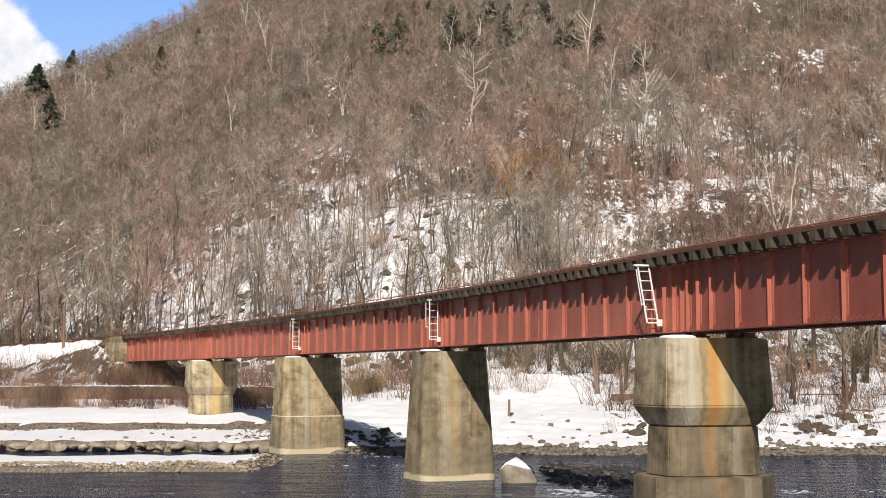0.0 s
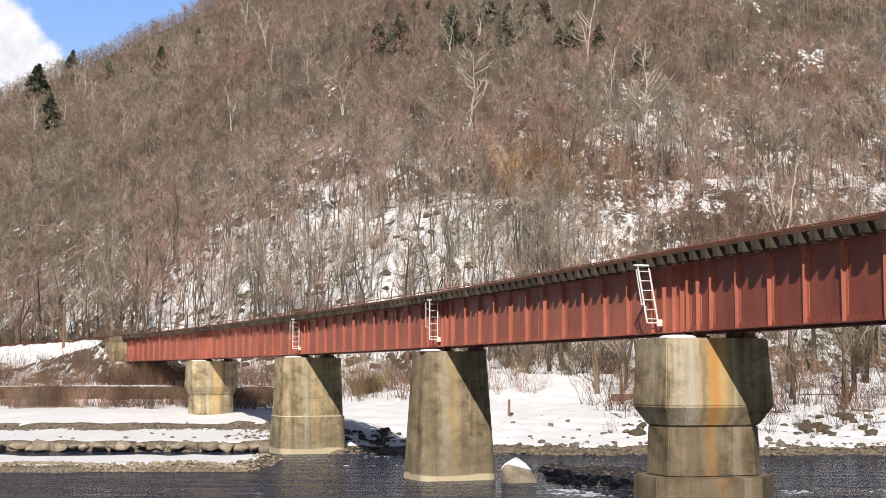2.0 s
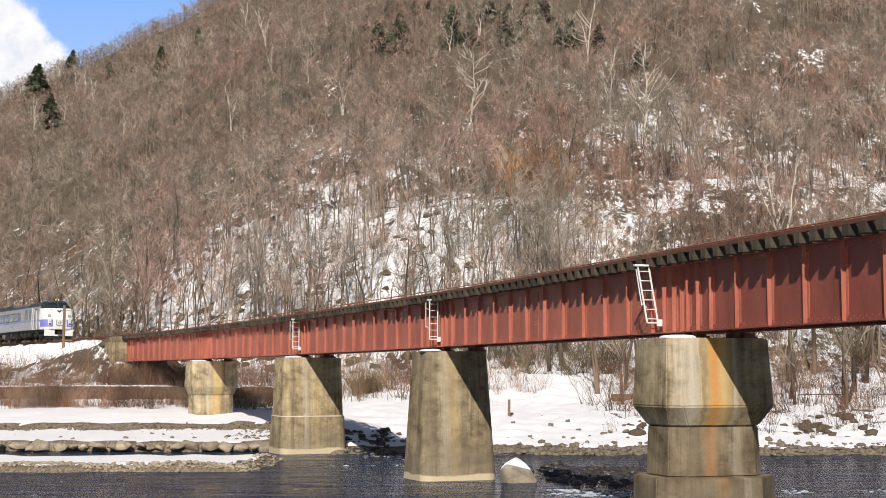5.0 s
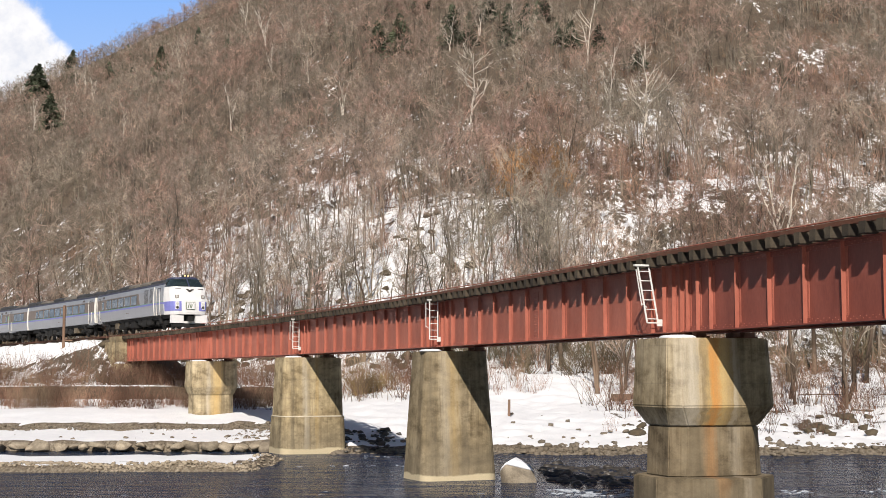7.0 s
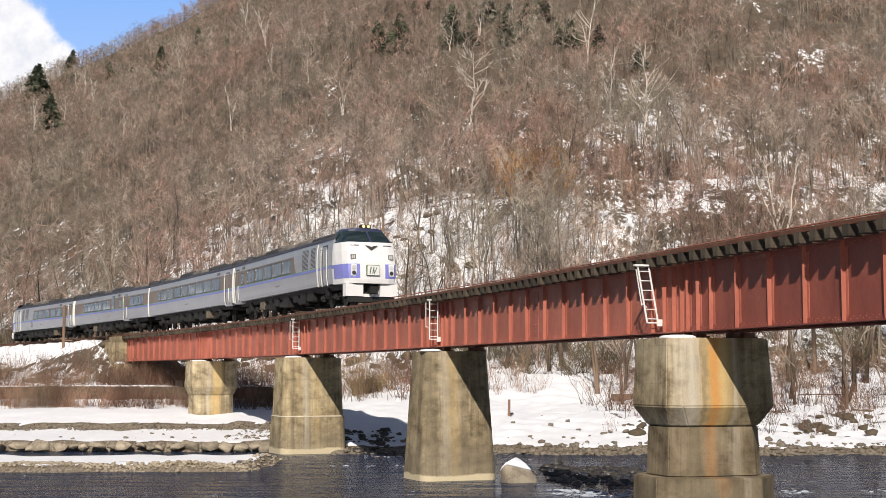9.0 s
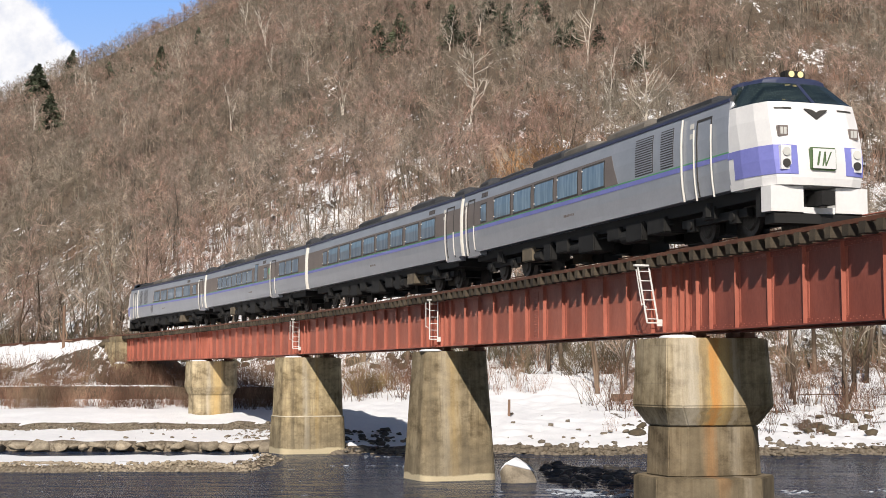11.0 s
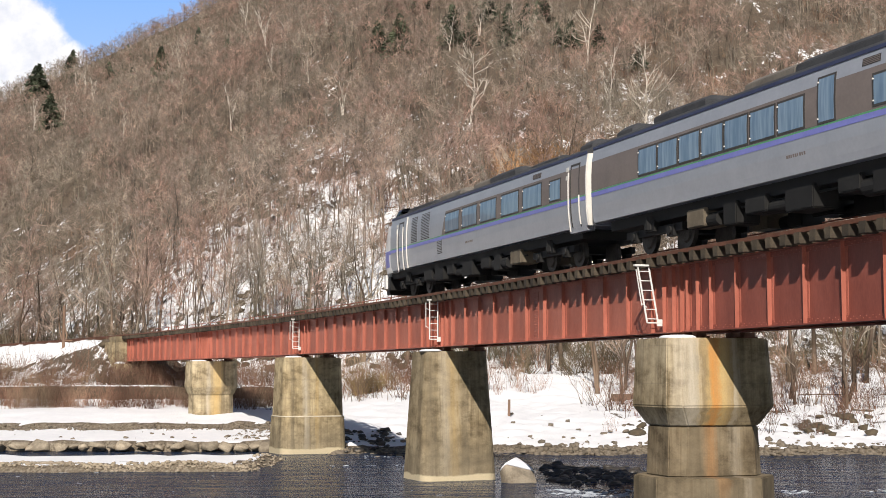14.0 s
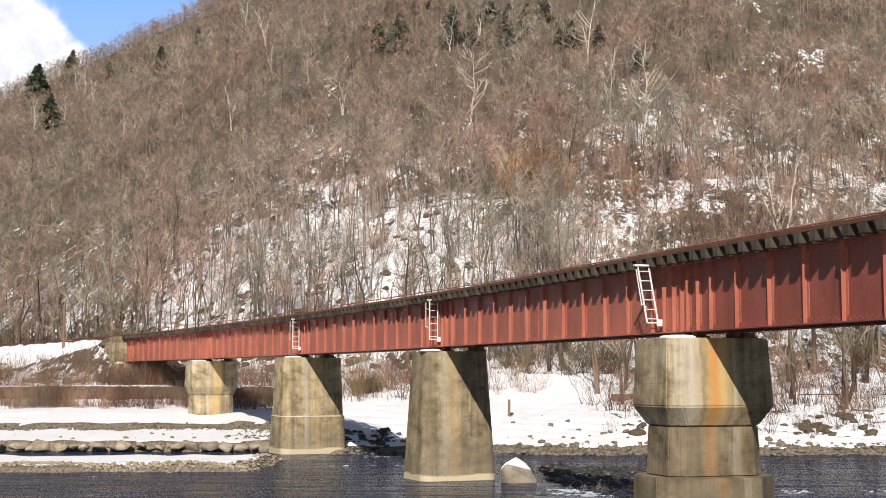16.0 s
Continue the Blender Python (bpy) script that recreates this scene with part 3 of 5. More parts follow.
    spots = [(rng.uniform(-44, -10.5), rng.choice((102.9 - abs(rng.gauss(0, 2.4)), rng.uniform(104, 111.5)))) for _ in range(580)]
    spots += [(rng.uniform(-46, -17), rng.uniform(106, 116)) for _ in range(60)] + [(rng.uniform(-24, -15), rng.uniform(104, 107.5)) for _ in range(40)]
    brush_field("red_brush", "red-brown bare brush along the river wall", rng, spots, brush, RED_TWIG, 0.35, 1.2)
    spots = [(rng.uniform(10.5, 36), rng.uniform(86, 112)) for _ in range(95)] + [(rng.uniform(9, 30), rng.uniform(78, 88)) for _ in range(30)] + [(rng.uniform(-7.5, -1), rng.uniform(99, 113)) for _ in range(26)] + [(rng.uniform(2, 9), rng.uniform(101, 113)) for _ in range(14)]
    brush_field("bank_brush", "thin brown bare brush on the snowy bank", rng, spots, brush, RED_TWIG, 0.4, 1.4)
    spots = [(rng.uniform(10, 36), rng.uniform(90, 112)) for _ in range(65)] + [(rng.uniform(-6.5, -2), rng.uniform(98, 108)) for _ in range(14)]
    brush_field("russet_brush", "russet bare brush and saplings on the far bank", rng, spots, brush, RED_TWIG, 0.6, 1.9)
    spots = []
    for k in range(640):
        a = rng.uniform(-0.33, 0.3) if k < 310 else rng.uniform(-0.33, -0.215)
        y = float(np.interp(a, (-0.5, -0.31, -0.2, -0.12, 0, 0.5), (230, 166, 132, 118, 111, 111))) + rng.uniform(-1, 14)
        if clear_of_track(a * y, y, 4.0) and not (-0.215 < a < -0.03 and k % 6):
            spots.append((a * y, y))
    brush_field("foot_brush", "dull brown brush at the foot of the slope", rng, spots, [shrub(860 + i, 34, 2.0, 4, 0.02, 0.45) for i in range(4)], DULL, 0.5, 1.4)
    spots = [(rng.uniform(-6.4, -3.7), rng.uniform(99.5, 103)) for _ in range(10)]
    brush_field("olive_brush", "olive-brown leafy bush on the snowy bank", rng, spots, [shrub(880 + i, 40, 1.6, 6, 0.02, 0.5) for i in range(3)], OLIVE, 0.6, 1.1)
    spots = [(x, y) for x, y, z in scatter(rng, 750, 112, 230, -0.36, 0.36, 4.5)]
    brush_field("understorey", "bare brown undergrowth on the hillside", rng, spots, [shrub(820 + i, 18, 2.2, 3, 0.02) for i in range(4)], RED_TWIG, 0.6, 1.3)
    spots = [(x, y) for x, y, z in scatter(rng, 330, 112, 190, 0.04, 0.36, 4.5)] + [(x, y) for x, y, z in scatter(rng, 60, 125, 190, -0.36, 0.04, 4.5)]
    brush_field("russet_saplings", "russet bare saplings on the snowy slope", rng, spots, [shrub(900 + i, 14, 3.4, 9, 0.022, 0.22) for i in range(5)], RUSSET, 0.7, 1.5)
    spots = [(9.6 + rng.uniform(-3, 4), 156 + rng.uniform(-3, 4)) for _ in range(30)]
    brush_field("orange_brush", "orange-brown leafy brush patch on the slope", rng, spots, [shrub(840 + i, 40, 2.6, 4, 0.03) for i in range(3)], ORANGE, 1.3, 2.0)


build_woods()


# ---- bridge ----
def paint_red(name, c1, c2):
    return speckled(name, c1, c2, 1.2, 0.55, 0, 18, 0.15, 0.004, (1, 1, 0.35))


def math_node(nt, op, a, b=None, c=None):
    n = nt.nodes.new("ShaderNodeMath")
    n.operation = op
    for sock, val in zip(n.inputs, (a, b, c)):
        if val is None:
            continue
        if isinstance(val, (int, float)):
            sock.default_value = val
        else:
            nt.links.new(val, sock)
    return n.outputs[0]


def concrete_material(name, streaks=(), waterline=None, tone=(1, 1, 1)):
    """Weathered concrete; streaks: (y, half width, colour, strength) of vertical stains; waterline: height of a pale band."""
    m, nt, b = mat_base(name, 0.9, 0, 0.3)
    v = coords(nt, "Object")
    streak = noise_of(nt, coords(nt, "Object", (2.6, 2.6, 0.09)), 1.0, 4, 0.6)
    narrow = noise_of(nt, coords(nt, "Object", (9, 9, 0.25)), 1.0, 3, 0.6)
    big, fine = noise_of(nt, v, 1.1, 5, 0.6), noise_of(nt, v, 26, 4, 0.6)
    c = ramp(nt, big, [(0.3, (0.26, 0.212, 0.138)), (0.5, (0.47, 0.402, 0.28)), (0.75, (0.64, 0.565, 0.415))])
    c = mix(nt, 0.5, c, ramp(nt, streak, [(0.34, (0.3, 0.25, 0.18)), (0.5, (0.85, 0.8, 0.7)), (0.66, (1.05, 1.0, 0.92))]), 'MULTIPLY')
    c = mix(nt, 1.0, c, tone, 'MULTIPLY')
    c = mix(nt, 0.42, c, ramp(nt, narrow, [(0.34, (0.42, 0.36, 0.28)), (0.46, (0.95, 0.93, 0.9)), (0.6, (1.05, 1.04, 1.0)), (0.68, (1.3, 1.28, 1.22))]), 'MULTIPLY')
    blotch = noise_of(nt, coords(nt, "Object", (1, 1, 1.5)), 1.7, 8, 0.72)
    c = mix(nt, 0.75, c, ramp(nt, blotch, [(0.36, (0.45, 0.42, 0.37)), (0.5, (0.95, 0.94, 0.92)), (0.64, (1.2, 1.18, 1.12))]), 'MULTIPLY')
    sep = nt.nodes.new("ShaderNodeSeparateXYZ")
    nt.links.new(v, sep.inputs[0])
    pour = math_node(nt, 'FRACT', math_node(nt, 'MULTIPLY_ADD', sep.outputs[2], 1.06, math_node(nt, 'MULTIPLY', blotch, 0.03)))
    seam = node(nt, "ShaderNodeMapRange", From_Min=0.03, From_Max=0.0, To_Min=0.0, To_Max=0.4)
    nt.links.new(pour, seam.inputs[0])
    c = mix(nt, seam.outputs[0], c, (0.16, 0.13, 0.1))
    wob = math_node(nt, 'ADD', math_node(nt, 'MULTIPLY_ADD', narrow, 0.35, -0.17), math_node(nt, 'MULTIPLY_ADD', blotch, 0.3, -0.15))
    for y0, w, colour, strength in streaks:
        d = math_node(nt, 'ABSOLUTE', math_node(nt, 'ADD', math_node(nt, 'SUBTRACT', sep.outputs[1], y0), wob))
        mr = node(nt, "ShaderNodeMapRange", From_Min=w * 1.15, From_Max=w * 0.1, To_Min=0.0, To_Max=strength)
        mr.interpolation_type = 'SMOOTHSTEP'
        nt.links.new(d, mr.inputs[0])
        patchy = node(nt, "ShaderNodeMapRange", From_Min=0.34, From_Max=0.6, To_Min=0.55, To_Max=1.0)
        nt.links.new(noise_of(nt, coords(nt, "Object", (5, 5, 0.5)), 1.0, 5, 0.7), patchy.inputs[0])
        c = mix(nt, math_node(nt, 'MULTIPLY', mr.outputs[0], patchy.outputs[0]), c, colour)
    if waterline is not None:
        d = math_node(nt, 'ABSOLUTE', math_node(nt, 'SUBTRACT', math_node(nt, 'MULTIPLY_ADD', big, 0.25, sep.outputs[2]), waterline + 0.12))
        mr = node(nt, "ShaderNodeMapRange", From_Min=0.2, From_Max=0.14, To_Min=0.0, To_Max=0.95)
        nt.links.new(d, mr.inputs[0])
        band = mr.outputs[0]
        damp = node(nt, "ShaderNodeMapRange", From_Min=2.6, From_Max=1.2, To_Min=0.0, To_Max=0.5)
        nt.links.new(math_node(nt, 'MULTIPLY_ADD', big, 1.2, sep.outputs[2]), damp.inputs[0])
        c = mix(nt, damp.outputs[0], c, (0.2, 0.17, 0.12))
        c = mix(nt, band, c, (0.62, 0.53, 0.36))
    c = mix(nt, 0.3, c, ramp(nt, fine, [(0.3, (0.55, 0.55, 0.55)), (0.7, (1, 1, 1))]), 'MULTIPLY')
    nt.links.new(c, b.inputs["Base Color"])
    bump(nt, b, math_node(nt, 'ADD', fine, big), 0.25, 0.015)
    return m


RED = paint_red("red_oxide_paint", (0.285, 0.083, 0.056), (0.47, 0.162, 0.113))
# Darker copy of RED: the near span's weaker sun is put into its colour.
SHADED_RED = paint_red("shaded_red_oxide_paint", (0.17, 0.043, 0.031), (0.31, 0.09, 0.064))
CONCRETE = concrete_material("stained_concrete")
ORANGE_RUST, OCHRE, SOOT, LIME = (0.62, 0.27, 0.07), (0.62, 0.43, 0.18), (0.08, 0.07, 0.055), (0.64, 0.58, 0.47)
SNOW = speckled("settled_snow", (0.74, 0.77, 0.83), (0.86, 0.88, 0.92), 2.0, 0.8, 0, 20, 0.2, 0.02)
SLEEPER = speckled("weathered_sleeper_wood", (0.022, 0.018, 0.014), (0.09, 0.07, 0.047), 2.5, 0.9, 0, 30, 0.4, 0.01, (1, 0.2, 1), vary=0.5)
RUST = speckled("rusty_steel", (0.1, 0.04, 0.025), (0.2, 0.085, 0.05), 4, 0.6, 0.3, 40, 0.2, 0.003)
RAIL_TOP = speckled("polished_rail_head", (0.4, 0.38, 0.36), (0.55, 0.53, 0.5), 4, 0.3, 1.0, 40, 0.1, 0.001)
WHITE_STEEL = speckled("white_painted_steel", (0.62, 0.62, 0.6), (0.82, 0.82, 0.8), 5, 0.5, 0, 40, 0.1, 0.002)


def span_pose(i):
    """Frame of the span between joints i (near) and i + 1 (far): x runs from far to near, y into the bridge, z up."""
    n, f = LINE_FACE[i], LINE_FACE[i + 1]
    return pose(f[0], f[1], 0, 0, 0, math.degrees(math.atan2(n[1] - f[1], n[0] - f[0]))), math.hypot(n[0] - f[0], n[1] - f[1])


def stiffener_places(L, near=False):
    n = 11
    if near:
        return [0.2, 0.73, 1.4] + [2.64 + 1.46 * k for k in range(12)] + [L - 0.73, L - 0.2]
    return [0.12, 0.55, 1.09] + [1.75 + (L - 3.5) * k / n for k in range(n + 1)] + [L - 1.09, L - 0.55, L - 0.12]


def build_span(i):
    m, L = span_pose(i)
    t = thing("bridge_span", m, "red-painted riveted steel plate girder span on concrete piers", "bridge span", "girder spans")
    zb, zt = GIRDER_BOTTOM, GIRDER_TOP
    e = 0.06
    plate = SHADED_RED if i < N_NEAR else RED
    for y in (0.17, 1.55):
        g = Build()
        g.box(e, L - e, y - 0.008, y + 0.008, zb + 0.03, zt - 0.03)
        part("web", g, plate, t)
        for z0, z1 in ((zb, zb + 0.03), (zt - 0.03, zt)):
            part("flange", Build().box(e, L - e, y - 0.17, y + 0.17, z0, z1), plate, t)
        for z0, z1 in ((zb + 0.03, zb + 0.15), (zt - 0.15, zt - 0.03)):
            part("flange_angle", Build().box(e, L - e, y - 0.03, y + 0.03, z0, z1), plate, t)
        for x in stiffener_places(L, i < N_NEAR):
            s = -1 if y < 1 else 1
            g = Build().box(x - 0.006, x + 0.006, min(y, y + s * 0.13), max(y, y + s * 0.13), zb + 0.03, zt - 0.03)
            g.box(x + 0.006, x + 0.085, min(y + s * 0.008, y + s * 0.022), max(y + s * 0.008, y + s * 0.022), zb + 0.15, zt - 0.15)
            part("stiffener", g, RED, t)
    for x in np.linspace(1.0, L - 1.0, 7):
        part("cross_frame", Build().box(x - 0.03, x + 0.03, 0.18, 1.54, zb + 0.1, zb + 0.18).box(x - 0.03, x + 0.03, 0.18, 1.54, zt - 0.2, zt - 0.12), RED, t)
    rivet_span(t, L, i < N_NEAR)
    return t


def build_track():
    s0, s1 = s_near(CENTRE[N_NEAR - 1]), s_near(CENTRE[N_NEAR + 4])
    deck = thing("sleeper_deck", pose(0, 0, 0), "weathered timber sleepers carrying the track across the bridge", "sleepers", kind="structure")
    me = Build().box(-0.12, 0.12, -1.29, 1.2, -0.03, 0.225).mesh("sleeper", SLEEPER, bevel=0.012)
    rng = random.Random(2)
    for s in np.arange(s0, s1 + 2.5, 0.59):
        p, q = on_track(s), on_track(s + 0.5)
        part("sleeper", me, SLEEPER, deck, at=pose(p[0], p[1], GIRDER_TOP + rng.uniform(0, 0.02), 0, 0, math.degrees(math.atan2(q[1] - p[1], q[0] - p[0])) + rng.uniform(-1.2, 1.2)))

    def strip(off, prof, a, b, step=2.0):
        rings = []
        for s in np.arange(a, b + step, step):
            p, q = on_track(s), on_track(s + 0.5)
            d = (q - p) / np.linalg.norm(q - p)
            nrm = np.array([-d[1], d[0]])
            rings.append([(*(p + nrm * (off + u)), z) for u, z in prof])
        return Build().loft(rings)
    base = GIRDER_TOP + 0.235
    prof = [(-0.062, 0), (0.062, 0), (0.062, 0.012), (0.01, 0.03), (0.01, 0.12), (0.034, 0.13), (0.034, 0.152), (-0.034, 0.152), (-0.034, 0.13), (-0.01, 0.12), (-0.01, 0.03), (-0.062, 0.012)]
    prof = [(u, base + z) for u, z in prof]
    track = thing("railway_track", pose(0, 0, 0), "rusty single railway track with two rails", "track", kind="structure")
    for off in (-0.5335, 0.5335):
        part("rail", strip(off, prof, 2, FINE_S[-1] - 2), RUST, track)
        part("rail_head", strip(off, [(-0.03, base + 0.1525), (0.03, base + 0.1525), (0.026, base + 0.157), (-0.026, base + 0.157)], 2, FINE_S[-1] - 2), RAIL_TOP, track)
    for off in (-1.12, 1.12):
        part("guard_timber", strip(off, [(-0.05, base - 0.012), (0.05, base - 0.012), (0.05, base + 0.085), (-0.05, base + 0.085)], s0, s1 + 2.5), RUST, track, "rusty steel edge guard")
    return deck


def ring_of(hx, hy, c, z, arc=0):
    """Long octagon: hx along the track, hy across, corners cut by c, or rounded in arc steps."""
    if arc:
        out = []
        for sx, sy, a0 in ((-1, -1, 180), (1, -1, 270), (1, 1, 0), (-1, 1, 90)):
            for k in range(arc + 1):
                a = radians(a0 + 90 * k / arc)
                out.append((sx * (hx - c) + c * math.cos(a), sy * (hy - c) + c * math.sin(a), z))
        return out
    return [(-hx, -hy + c, z), (-hx + c, -hy, z), (hx - c, -hy, z), (hx, -hy + c, z), (hx, hy - c, z), (hx - c, hy, z), (-hx + c, hy, z), (-hx, hy - c, z)]


def build_pier(i, tiers, label, mat, arc=0):
    """tiers: lists of (z, half thickness, half width, corner cut) from below, one list per part."""
    m0, _ = span_pose(i)
    n = LINE_FACE[i]
    ang = m0.to_euler().z
    off = 0.58
    t = thing("bridge_pier", pose(n[0] - math.sin(ang) * off, n[1] + math.cos(ang) * off, 0, 0, 0, math.degrees(ang)), label, "bridge pier", "concrete piers")
    for name, tier in tiers:
        part(name, Build().loft([ring_of(hx, hy, c, z, arc) for z, hx, hy, c in tier]), mat.get(name, CONCRETE) if isinstance(mat, dict) else mat, t, bevel=0.03)
    for y in (-0.25, 1.13):
        for x in (-0.35, 0.35):
            part("bearing", Build().box(x - 0.2, x + 0.2, y - 0.2, y + 0.2, 4.9, 4.96).box(x - 0.12, x + 0.12, y - 0.14, y + 0.14, 4.96, GIRDER_BOTTOM), RUST, t)
    return t


def rivets(b, x, y, z, r=0.02):
    """A round rivet head on a face that looks to -y."""
    n = 6
    vs = [(x + r * math.cos(k * 6.2832 / n), y, z + r * math.sin(k * 6.2832 / n)) for k in range(n)]
    vs += [(x + 0.55 * r * math.cos(k * 6.2832 / n), y - 0.013, z + 0.55 * r * math.sin(k * 6.2832 / n)) for k in range(n)]
    b.add(vs, [(k, (k + 1) % n, (k + 1) % n + n, k + n) for k in range(n)] + [tuple(range(n, 2 * n))])


def rivet_span(t, L, near):
    b = Build()
    for k in range(int((L - 0.3) / 0.11)):
        x = 0.15 + k * 0.11
        for z in ((GIRDER_BOTTOM + 0.07, GIRDER_BOTTOM + 0.12)[k % 2], (GIRDER_TOP - 0.07, GIRDER_TOP - 0.12)[k % 2]):
            rivets(b, x, 0.14, z, 0.016)
    for x in stiffener_places(L, near):
        for k in range(13):
            rivets(b, x + 0.05, 0.148, GIRDER_BOTTOM + 0.2 + k * 0.112, 0.016)
    for dx in (-0.13, -0.05, 0.05, 0.13):
        for k in range(13):
            rivets(b, L - 10.1 + dx, 0.15, GIRDER_BOTTOM + 0.2 + k * 0.112, 0.015)
    part("splice_plate", Build().box(L - 10.28, L - 9.92, 0.15, 0.163, GIRDER_BOTTOM + 0.16, GIRDER_TOP - 0.16), RED, t)
    tagged(part("rivets", b, RED, t), kind="stuff")


def build_ladder(i, x, y0, y1, lean, z0, z1):
    m, L = span_pose(i)
    t = thing("steel_ladder", m @ pose(x if x >= 0 else L + x, 0, 0), "white-painted steel ladder fixed to the red girder", "ladder", "bridge ladders")
    for y in (y0, y1):
        part("rail", Build().tube((0, y, z0), (0, y - lean, z1), 0.026, n=8), WHITE_STEEL, t)
    n = 6
    for k in range(n):
        u = (k + 0.4) / n
        part("rung", Build().tube((0, y0 - lean * u, z0 + (z1 - z0) * u), (0, y1 - lean * u, z0 + (z1 - z0) * u), 0.014, n=6), WHITE_STEEL, t)
    part("top_plate", Build().box(-0.06, 0.06, y0 - lean - 0.1, y1 - lean + 0.05, z1 - 0.02, z1 + 0.03), WHITE_STEEL, t, bevel=0.006)
    part("foot_bracket", Build().box(-0.02, 0.02, y0, 0.1, z0 - 0.02, z0 + 0.015).box(-0.012, 0.012, y1 - 0.03, 0.15, z0 - 0.09, z0 + 0.09), WHITE_STEEL, t)
    part("hoop", Build().tube((0.02, y0 - 0.16, z0 + 0.45), (0.02, y0 - 0.16 - lean * 0.6, z1 - 0.1), 0.016, n=6).tube((0.02, y0 - 0.16, z0 + 0.5), (0, y0, z0 + 0.4), 0.014, n=6).tube((0.02, y0 - 0.16 - lean * 0.5, z1 - 0.3), (0, y0 - lean * 0.7, z1 - 0.4), 0.014, n=6), WHITE_STEEL, t)


def snow_lump(x, y, z, rx, ry, h, turn, seed=0, label="settled snow patch lying on concrete"):
    r = random.Random(seed)
    n = 18
    rings = []
    for q, zz in ((1.0, 0.0), (0.97, 0.45), (0.8, 0.85), (0.45, 1.0), (0.1, 1.03)):
        rings.append([(rx * q * math.cos(k * 6.2832 / n) * (1 + 0.12 * math.sin(3 * k * 6.2832 / n + seed)), ry * q * math.sin(k * 6.2832 / n) * (1 + 0.1 * math.cos(2 * k * 6.2832 / n + seed)), h * zz) for k in range(n)])
    ob = part("snow_patch", Build().loft(rings), SNOW, at=pose(x, y, z, 0, 0, turn), smooth=True)
    return tagged(ob, label, "snow", "snow patches")


def build_abutment():
    m, L = span_pose(J + 3)
    t = thing("bridge_abutment", m, "weathered concrete bridge abutment at the embankment", "abutment")
    mat = concrete_material("abutment_concrete", ((-0.6, 0.3, SOOT, 0.5),))
    part("back_wall", Build().box(-2.6, -0.12, -0.75, 2.5, 2.0, 7.02), mat, t, bevel=0.03)
    part("bearing_seat", Build().box(-0.12, 0.75, -0.95, 2.7, 2.0, 4.9), mat, t, bevel=0.03)
    part("wing_wall", Build().loft([[(-7.0, -0.95, z) if z > 4 else (-7.0, -1.05, z), (-0.5, -0.95, z) if z > 4 else (-0.5, -1.05, z), (-0.5, -0.72, z), (-7.0, -0.72, z)] for z in (2.0, 6.6)]), mat, t, bevel=0.03)
    for y in (0.17, 1.55):
        part("bearing", Build().box(0.1, 0.5, y - 0.2, y + 0.2, 4.9, GIRDER_BOTTOM), RUST, t)
    p = m @ Vector((0.35, -0.55, 4.9))
    snow_lump(p.x, p.y, p.z, 0.42, 0.4, 0.16, math.degrees(m.to_euler().z), 5)


def build_railing():
    """Low red handrail on the far edge of the deck."""
    for i in range(J - 1, J + 4):
        m, L = span_pose(i)
        t = thing("deck_railing", m, "thin red steel handrail on the far deck edge", "railing", "deck railings")
        n = 10
        for k in range(n):
            x = 0.6 + (L - 1.2) * k / (n - 1)
            part("post", Build().box(x - 0.025, x + 0.025, 1.98, 2.02, GIRDER_TOP + 0.2, GIRDER_TOP + 0.78), RUST_RED, t)
        part("top_rail", Build().tube((0, 2.0, GIRDER_TOP + 0.78), (L, 2.0, GIRDER_TOP + 0.78), 0.022, n=6), RUST_RED, t)


J = N_NEAR
RUST_RED = speckled("faded_red_rail_paint", (0.3, 0.09, 0.06), (0.42, 0.16, 0.11), 3, 0.6, 0, 30, 0.1, 0.003)
for i in range(J - 1, J + 4):
    build_span(i)
build_track()
build_railing()
HEAD = "stained pale concrete pier with flared head and rust streaks"
MAT_A = concrete_material("near_pier_concrete", ((-0.2, 0.6, OCHRE, 0.9), (-0.3, 0.2, ORANGE_RUST, 0.85), (-0.62, 0.14, OCHRE, 0.6), (0.3, 0.3, SOOT, 0.4), (-1.0, 0.5, LIME, 0.8), (-0.6, 0.1, SOOT, 0.5), (0.28, 0.12, LIME, 0.4)), None, (0.8, 0.78, 0.75))
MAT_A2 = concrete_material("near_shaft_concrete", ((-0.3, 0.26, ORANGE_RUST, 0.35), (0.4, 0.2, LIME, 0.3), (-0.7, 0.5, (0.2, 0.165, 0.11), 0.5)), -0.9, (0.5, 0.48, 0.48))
MAT_B = concrete_material("river_pier_concrete", ((-0.3, 0.3, OCHRE, 0.4), (-0.6, 0.3, LIME, 0.4), (0.2, 0.2, SOOT, 0.35), (-1.1, 0.3, SOOT, 0.5)), 0.06, (0.78, 0.76, 0.74))
MAT_C = concrete_material("ledge_pier_concrete", ((-0.5, 0.2, LIME, 0.6), (0.1, 0.12, OCHRE, 0.5), (-1.2, 0.15, SOOT, 0.5)), 0.12, (1.0, 0.98, 0.93))
PALE_LEDGE = speckled("pale_mortar_ledge", (0.45, 0.4, 0.3), (0.66, 0.6, 0.48), 3, 0.9, 0, 20, 0.3, 0.01)
MAT_D = concrete_material("yellow_pier_concrete", ((0.1, 0.55, OCHRE, 0.8), (-0.5, 0.2, LIME, 0.5), (0.5, 0.2, SOOT, 0.6)))
